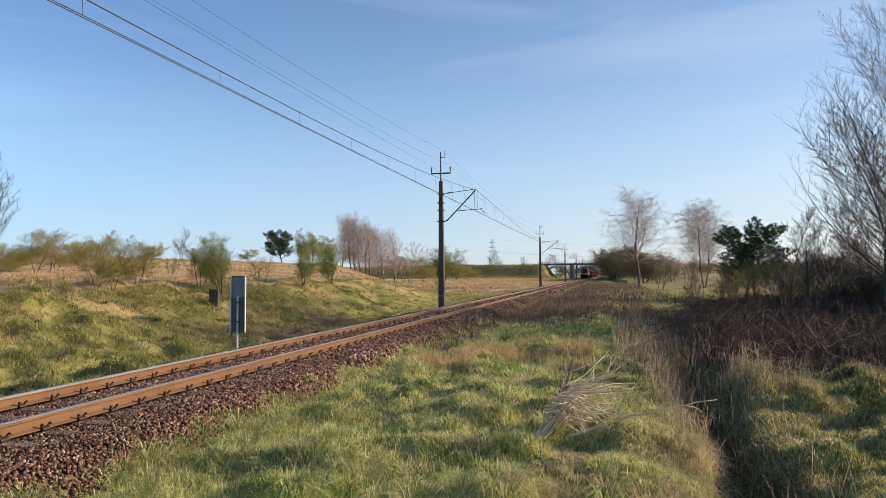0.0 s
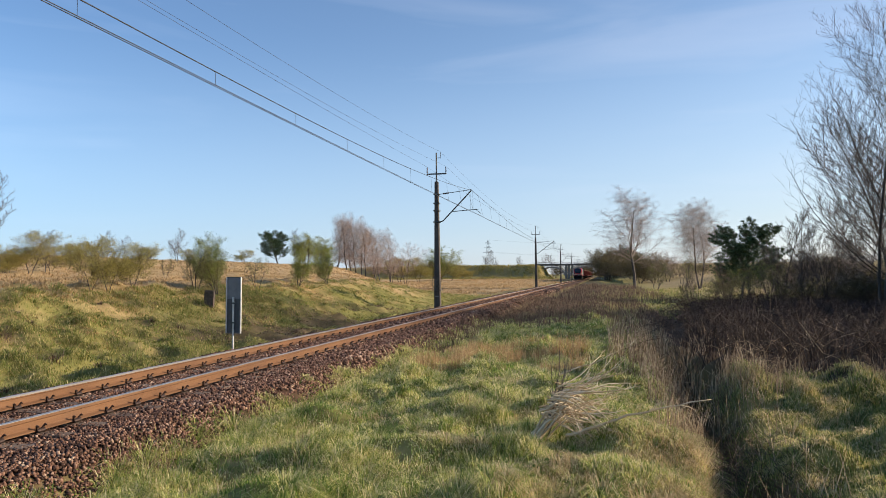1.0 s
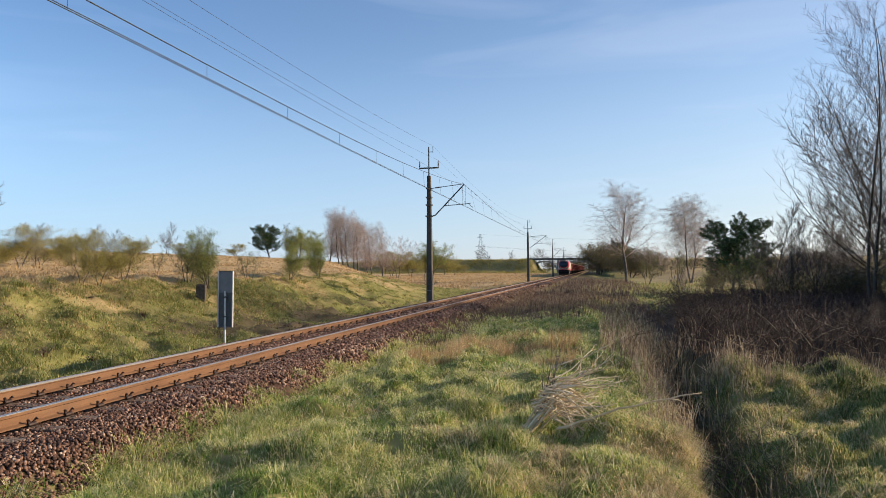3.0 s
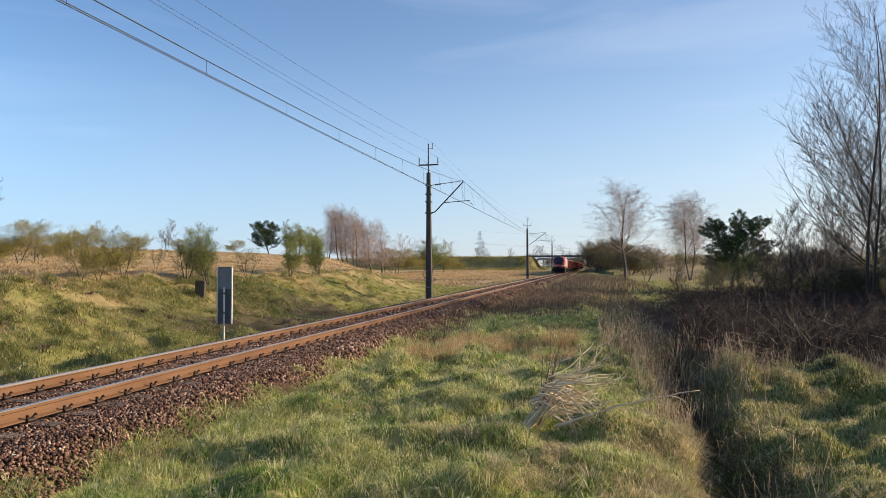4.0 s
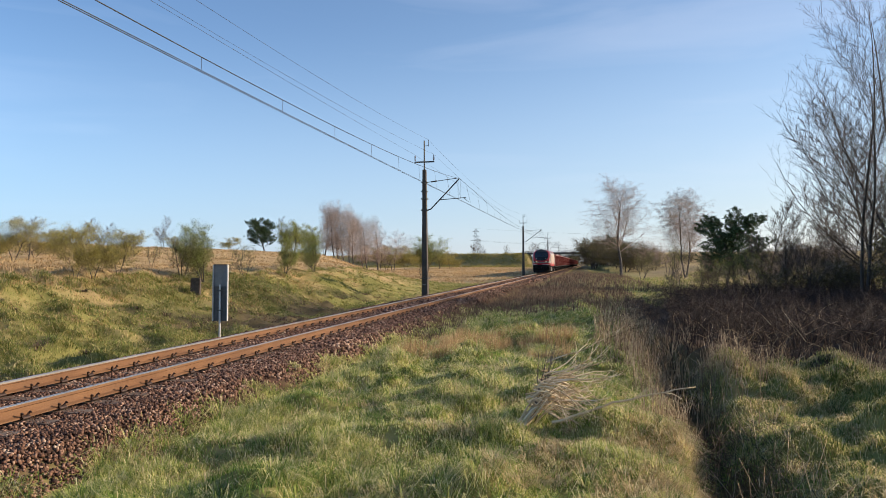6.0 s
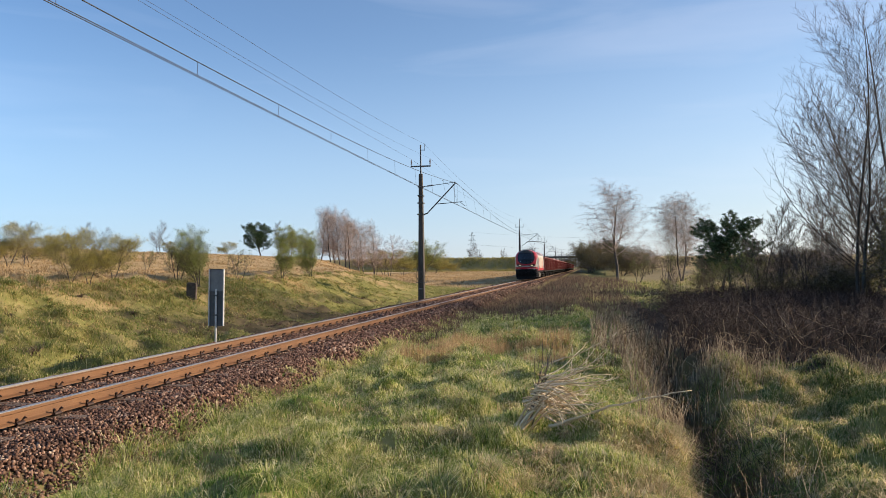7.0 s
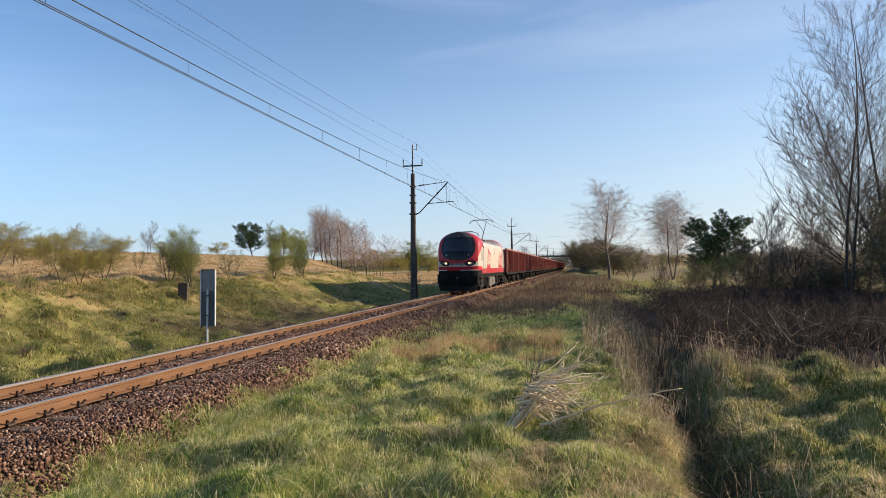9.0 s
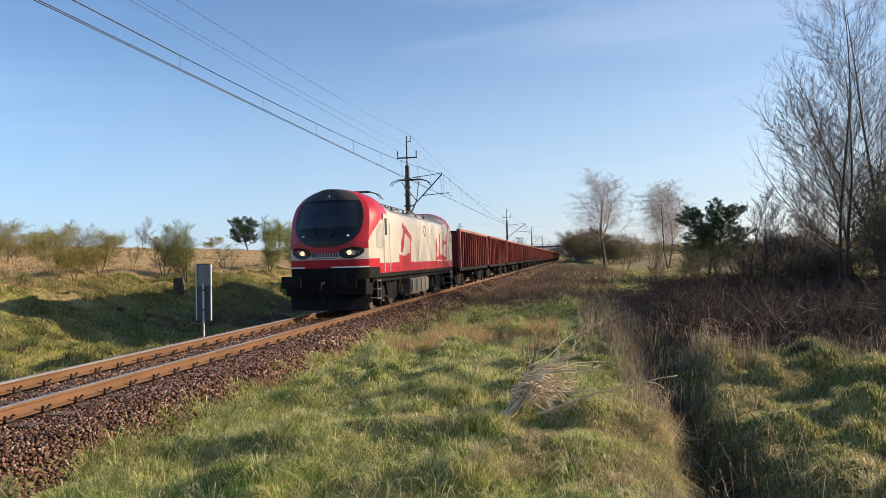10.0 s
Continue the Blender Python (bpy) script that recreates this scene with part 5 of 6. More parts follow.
def build_reeds():
    rng = np.random.default_rng(23)
    def stalks(n, xr, yr, h, r, keep=None, lean=0.16):
        x, y = rng.uniform(*xr, n), rng.uniform(*yr, n)
        if keep is not None:
            k = keep(x, y)
            x, y = x[k], y[k]
        m = len(x)
        z = ground(x, y) - 0.03
        hh = h * rng.uniform(0.45, 1.15, m)
        d1, d2 = rng.normal(0, lean, (m, 2)), rng.normal(0, lean * 1.6, (m, 2))
        a = np.stack([x, y, z], 1)
        b = a + np.concatenate([d1 * hh[:, None] * 0.6, (hh * 0.6)[:, None]], 1)
        c = b + np.concatenate([d2 * hh[:, None] * 0.5, (hh * 0.4 * rng.uniform(0.3, 1, m))[:, None]], 1)
        rr = np.full((m, 1), r) * rng.uniform(0.6, 1.3, (m, 1))
        return tubes(np.concatenate([np.concatenate([a, rr, b, rr * 0.75], 1), np.concatenate([b, rr * 0.75, c, rr * 0.25], 1)]))
    clump = lambda x, y: vnoise(x, y, 0.9, 71) > 0.42
    stuff("reeds", "dry brown reed and nettle stalks along the drain", "reeds",
          [stalks(900, (0.7, 2.6), (12, 20), 0.85, 0.0045, clump), stalks(1100, (0.2, 2.0), (14.5, 27), 0.9, 0.006, clump), stalks(900, (2.2, 5.5), (12.6, 16), 0.7, 0.0042, clump),
           stalks(480, (0.75, 1.5), (9.8, 15), 0.75, 0.004, lambda x, y: vnoise(x, y, 0.5, 72) > 0.45),
           stalks(150, (1.15, 2.3), (6, 12), 0.85, 0.0042, None, 0.3), stalks(60, (3.0, 9.0), (6, 13), 0.35, 0.003)], M_reed)
    stuff("fallen_stalks", "dead brown stalks matted in the bottom of the drain", "dead stalks", [stalks(1500, (1.15, 2.2), (6, 15), 0.32, 0.004, None, 0.9)],
          mat("matted_stalks", [(0.2, (0.06, 0.045, 0.03)), (0.5, (0.14, 0.1, 0.065)), (0.8, (0.27, 0.2, 0.13))], scale=1.0, by="island", rand=0.7))
    # low dead scrub between the line and the drain
    stuff("dead_scrub", "low brown dead weeds beside the track", "scrub",
          [stalks(6500, (-5.3, 3.0), (28, 64), 0.5, 0.011, lambda x, y: (vnoise(x, y, 2.2, 73) > 0.3) & (x - TRACK > 2.4) & ~((x > -1.2) & (y < 30))), stalks(3000, (-5.0, 6), (60, 140), 0.8, 0.02, lambda x, y: (x - TRACK > 2.6)), stalks(5200, (-6.0, -4.4), (19, 66), 0.3, 0.01, lambda x, y: (vnoise(x, y, 1.1, 75) > 0.25) & (x > -5.5 - 0.5 * step(24, 34, y)))],
          M_weeds)


def build_thicket():
    """Arching bramble canes, tangled."""
    rng = np.random.default_rng(29)
    segs = []
    n = 11000
    x, y = rng.uniform(1.6, 24, n), rng.uniform(12, 42, n)
    k = (y > 13.9 + 2.4 * vnoise(x, y, 2.5, 81) - 0.25 * np.clip(x - 2.5, 0, 6)) & (x > 1.4 + 0.12 * (y - 14))
    for px, py in zip(x[k], y[k]):
        top = 0.55 + 0.85 * float(vnoise(px, py, 2.4, 83))
        z = float(ground(px, py))
        a = rng.uniform(0, 2 * math.pi)
        L = rng.uniform(0.6, 1.6) * top
        p = np.array([px, py, z])
        for i, (f, g) in enumerate(((0.15, 0.55), (0.5, 0.95), (0.85, 0.9), (1.2, 0.6))):
            q = np.array([px + math.cos(a) * L * f, py + math.sin(a) * L * f, z + top * g * rng.uniform(0.8, 1.1)]) + rng.normal(0, 0.05, 3)
            r = 0.0066 * (1 - 0.2 * i) * (1 + (py - 15) / 45)
            segs.append((*p, r, *q, r * 0.8))
            if i in (1, 2):
                for _ in range(2):
                    e = q + rng.normal(0, 0.2, 3) + np.array([0, 0, 0.1])
                    segs.append((*q, r * 0.6, *e, r * 0.3))
            p = q
    stuff("bramble_thicket", "dark tangled leafless bramble thicket beyond the drain", "thicket", [tubes(segs)], M_bramble)
    rng = np.random.default_rng(31)
    segs = []
    for _ in range(110):
        px, py = rng.uniform(2.0, 9), rng.uniform(13.5, 18)
        z = float(ground(px, py))
        a, b = rng.uniform(0, 6.28), rng.normal(0, 0.5)
        p = np.array([px, py, z + rng.uniform(0.2, 0.7)])
        d = np.array([math.cos(a), math.sin(a), rng.uniform(0.1, 0.8)])
        for i in range(4):
            q = p + d * rng.uniform(0.1, 0.24)
            segs.append((*p, 0.006 - 0.0011 * i, *q, 0.005 - 0.0011 * i))
            d += rng.normal(0, 0.35, 3)
            p = q
    stuff("pale_canes", "pale dry canes lying over the brambles", "canes", [tubes(segs)], M_reed)


def grow(rng, out, tips, p, d, length, r, level, prm):
    """One branch with its side branches; out[level] takes the tube pieces."""
    n = prm["segs"][level]
    k = prm["kids"][level] if level < len(prm["kids"]) else 0
    pts, dirs, rad = [p], [d], [r]
    for i in range(n):
        d = d + rng.normal(0, prm["wobble"][level], 3) + np.array([0, 0, prm["lift"][level]]) / n
        d = d / np.linalg.norm(d)
        p = p + d * length / n
        pts.append(p)
        dirs.append(d)
        rad.append(r * (1 - (1 - prm["taper"][level]) * (i + 1) / n))
    out[level] += [(*a, ra, *b, rb) for a, ra, b, rb in zip(pts, rad, pts[1:], rad[1:])]
    if level >= len(prm["kids"]):
        tips.append((pts[-1], d))
        tips.append((pts[len(pts) // 2], d))
        return
    f0 = prm["bare"][level]
    phase = rng.uniform(0, 6.28)
    for j in range(k):
        f = f0 + (1 - f0) * (j + rng.uniform(0.1, 0.9)) / k
        i = min(n - 1, int(f * n))
        t = f * n - i
        q = pts[i] * (1 - t) + pts[i + 1] * t
        dd = dirs[i + 1]
        h = np.cross(dd, [0.3, 0.2, 1.0] if abs(dd[2]) < 0.9 else [1.0, 0, 0])
        h /= np.linalg.norm(h)
        w = np.cross(dd, h)
        phase += 2.4 + rng.normal(0, 0.4)
        ang = radians(prm["angle"][level]) * rng.uniform(0.7, 1.25)
        c = dd * math.cos(ang) + (h * math.cos(phase) + w * math.sin(phase)) * math.sin(ang)
        le = length * prm["ratio"][level] * (1 - prm["shape"][level] * (f - f0) / (1 - f0 + 1e-6)) * rng.uniform(0.65, 1.2)
        grow(rng, out, tips, q, c, le, max(prm["min"], (rad[i] * (1 - t) + rad[i + 1] * t) * prm["thin"][level]), level + 1, prm)


def tree(name, label, category, seed, H, prm, trunk_mat, twig_mat, stems=1, spread=0.0, leaf=None, leaf_size=0.05, leaf_n=1, needles=0, group=""):
    prm = dict(prm, min=prm["fine"] * H)
    rng = np.random.default_rng(seed)
    out, tips = {i: [] for i in range(6)}, []
    for s in range(stems):
        a = rng.uniform(0, 6.28)
        d = np.array([math.cos(a) * spread, math.sin(a) * spread, 1.0])
        grow(rng, out, tips, np.array([math.cos(a), math.sin(a), 0.0]) * 0.15 * (stems > 1), d / np.linalg.norm(d), H * (1 if s == 0 else rng.uniform(0.65, 1)), prm["radius"] * H * (1 if stems == 1 else 0.7), 0, prm)
    t = tagged(new(name), label, category, group)
    n = prm["segs"][0]
    for s in range(stems):
        put("trunk" if stems == 1 else "stem", mesh_np("stem", *tubes(out[0][s * n:(s + 1) * n], 7)), trunk_mat, t, smooth=True)
    tagged(put("bough", mesh_np("bough", *tubes(out[1], 5)), trunk_mat if not prm.get("pale") else twig_mat, t), kind="stuff")
    fine = out[2] + out[3] + out[4]
    if fine:
        tagged(put("twig", mesh_np("twig", *tubes(fine, 3)), twig_mat, t), kind="stuff")
    if leaf is not None:
        P = np.array([p for p, _ in tips for _ in range(leaf_n)])
        m = len(P)
        if needles:
            P = np.repeat(P, needles, 0)
            m = len(P)
            d = rng.normal(0, 1, (m, 3)) + np.array([0, 0, 0.5])
            d /= np.linalg.norm(d, axis=1, keepdims=True)
            L = leaf_size * rng.uniform(0.6, 1.2, (m, 1))
            s = np.cross(d, rng.normal(0, 1, (m, 3)))
            s = s / np.linalg.norm(s, axis=1, keepdims=True) * L * 0.09
            v = np.stack([P - s, P + s, P + d * L], 1).reshape(-1, 3)
            f = np.arange(m * 3).reshape(-1, 3)
        else:
            P = P + rng.normal(0, leaf_size * 2.2, (m, 3))
            d = rng.normal(0, 1, (m, 3))
            d /= np.linalg.norm(d, axis=1, keepdims=True)
            s = np.cross(d, rng.normal(0, 1, (m, 3)))
            s /= np.linalg.norm(s, axis=1, keepdims=True)
            L = leaf_size * rng.uniform(0.5, 1.3, (m, 1))
            v = np.stack([P, P + (d + s * 0.5) * L * 0.6, P + d * L * 1.2, P + (d - s * 0.5) * L * 0.6], 1).reshape(-1, 3)
            f = (np.arange(m)[:, None, None] * 4 + np.array([(0, 1, 2), (0, 2, 3)])[None]).reshape(-1, 3)
        tagged(put("crown", mesh_np("crown", v, f), leaf, t), kind="stuff")
    return t


P_bare = dict(segs=(12, 6, 3, 2), kids=(24, 9, 5), wobble=(0.05, 0.09, 0.1, 0.12), lift=(0.25, 0.75, 0.6, 0.3), taper=(0.12, 0.2, 0.3, 0.4), bare=(0.16, 0.12, 0.1), angle=(52, 42, 38),
              ratio=(0.46, 0.42, 0.4), shape=(0.62, 0.4, 0.3), thin=(0.42, 0.45, 0.5), radius=0.0115, fine=0.0015)
P_birch = dict(P_bare, fine=0.0008, kids=(40, 12, 8), lift=(0.2, 0.6, -0.2, -0.9), ratio=(0.4, 0.46, 0.5), angle=(44, 46, 45), shape=(0.42, 0.3, 0.2), bare=(0.28, 0.1, 0.1), radius=0.0125)
P_shrub = dict(segs=(7, 5, 3, 2), kids=(13, 7, 4), wobble=(0.08, 0.1, 0.12, 0.12), lift=(0.2, 0.5, 0.3, 0.2), taper=(0.25, 0.25, 0.3, 0.4), bare=(0.2, 0.1, 0.1), angle=(40, 42, 40),
               ratio=(0.45, 0.45, 0.42), shape=(0.5, 0.3, 0.3), thin=(0.5, 0.5, 0.55), radius=0.012, fine=0.0023)
P_round = dict(P_shrub, kids=(15, 9, 5), ratio=(0.66, 0.45, 0.42), bare=(0.3, 0.1, 0.1), angle=(58, 45, 40))
P_pine = dict(segs=(8, 5, 3), kids=(46, 15), wobble=(0.05, 0.1, 0.12), lift=(0.2, 0.5, 0.5), taper=(0.25, 0.25, 0.3), bare=(0.14, 0.3), angle=(62, 46), ratio=(0.5, 0.36), shape=(0.36, 0.3), thin=(0.4, 0.5), radius=0.017, fine=0.002)

MASTERS = {}


def place(kind, x, y, h, turn=0.0, tilt=0.0, wide=1.0):
    """A tree of one kind and height on the ground; the first of its kind is moved, later ones are copies."""
    ob, used = MASTERS[kind]
    h0 = 0.93 * max(v.co.z for c in ob.children if c.name.startswith(("twig", "crown")) for v in c.data.vertices) if "high" not in ob else ob["high"]
    ob["high"] = h0
    s = h / h0
    m = pose(x, y, float(ground(x, y)) - 0.04, 0, tilt, turn) @ Matrix.Diagonal((s * wide, s * wide, s, 1))
    if used:
        return copy_thing(ob, m @ Matrix.Diagonal((1 / ob.scale.x, 1 / ob.scale.y, 1 / ob.scale.z, 1)))
    MASTERS[kind][1] = True
    ob.matrix_basis = m
    return ob


def build_trees():
    MASTERS["tall"] = [tree("bare_tree", "tall leafless tree with upswept twigs by the drain", "tree", 3, 12, dict(P_bare, kids=(36, 12, 6), fine=0.00038, radius=0.0098, thin=(0.34, 0.45, 0.5), wobble=(0.045, 0.06, 0.07, 0.08)), M_bark, M_twig, 2, 0.13, group="bare trees"), False]
    MASTERS["bare"] = [tree("bare_tree", "leafless grey tree with fine twigs", "tree", 5, 9, P_bare, M_bark, M_twig, 2, 0.12, group="bare trees"), False]
    MASTERS["birch"] = [tree("birch_tree", "leafless birch with a pale trunk and drooping twigs", "tree", 7, 14, dict(P_birch, pale=1), M_birch, M_birchtwig, group="birches"), False]
    MASTERS["grove"] = [tree("birch_tree", "leafless birch twiggy down to the ground in a grove", "tree", 8, 14, dict(P_birch, pale=1, bare=(0.12, 0.1, 0.1), kids=(44, 12, 7)), M_birch, M_birchtwig, group="birches"), False]
    MASTERS["birch_forked"] = [tree("birch_tree", "leafless forked birch with drooping twigs", "tree", 9, 13, dict(P_birch, pale=1), M_bark, M_birchtwig, 2, 0.2, group="birches"), False]
    MASTERS["bud"] = [tree("budding_shrub", "multi-stemmed shrub with fresh yellow-green buds", "shrub", 13, 4, P_shrub, M_bark, M_twig, 5, 0.3, M_bud, 0.05, 7, group="budding shrubs"), False]
    MASTERS["budthin"] = [tree("budding_shrub", "slender shrub with sparse green buds", "shrub", 14, 3.5, dict(P_shrub, kids=(12, 7, 4)), M_bark, M_twig, 3, 0.25, M_bud, 0.03, 3, group="budding shrubs"), False]
    MASTERS["olive"] = [tree("olive_shrub", "dense round shrub with olive-brown buds", "shrub", 17, 4, P_round, M_bark, M_twig, 2, 0.2, M_olive, 0.062, 6, group="olive shrubs"), False]
    MASTERS["wood"] = [tree("hedge_shrub", "dense dull brown-green shrub twiggy down to the ground", "shrub", 27, 5, dict(P_round, bare=(0.06, 0.1, 0.1)), M_bark, M_twig, 3, 0.35, M_darkbud, 0.09, 3, group="hedge shrubs"), False]
    MASTERS["brown"] = [tree("brown_tree", "leafless round tree with reddish-brown twigs", "tree", 19, 6, P_round, M_bark, M_birchtwig, 2, 0.2, group="brown trees"), False]
    MASTERS["pine"] = [tree("pine_tree", "dark green young pine with a ragged crown", "tree", 21, 7, P_pine, M_bark, M_bark, 1, 0.1, M_needle, 0.3, 1, 26, group="pines"), False]
    r = random.Random(5)
    for kind, x, y, h, tilt, wide in TREES:
        place(kind, x, y, h, r.uniform(0, 360), tilt, wide)


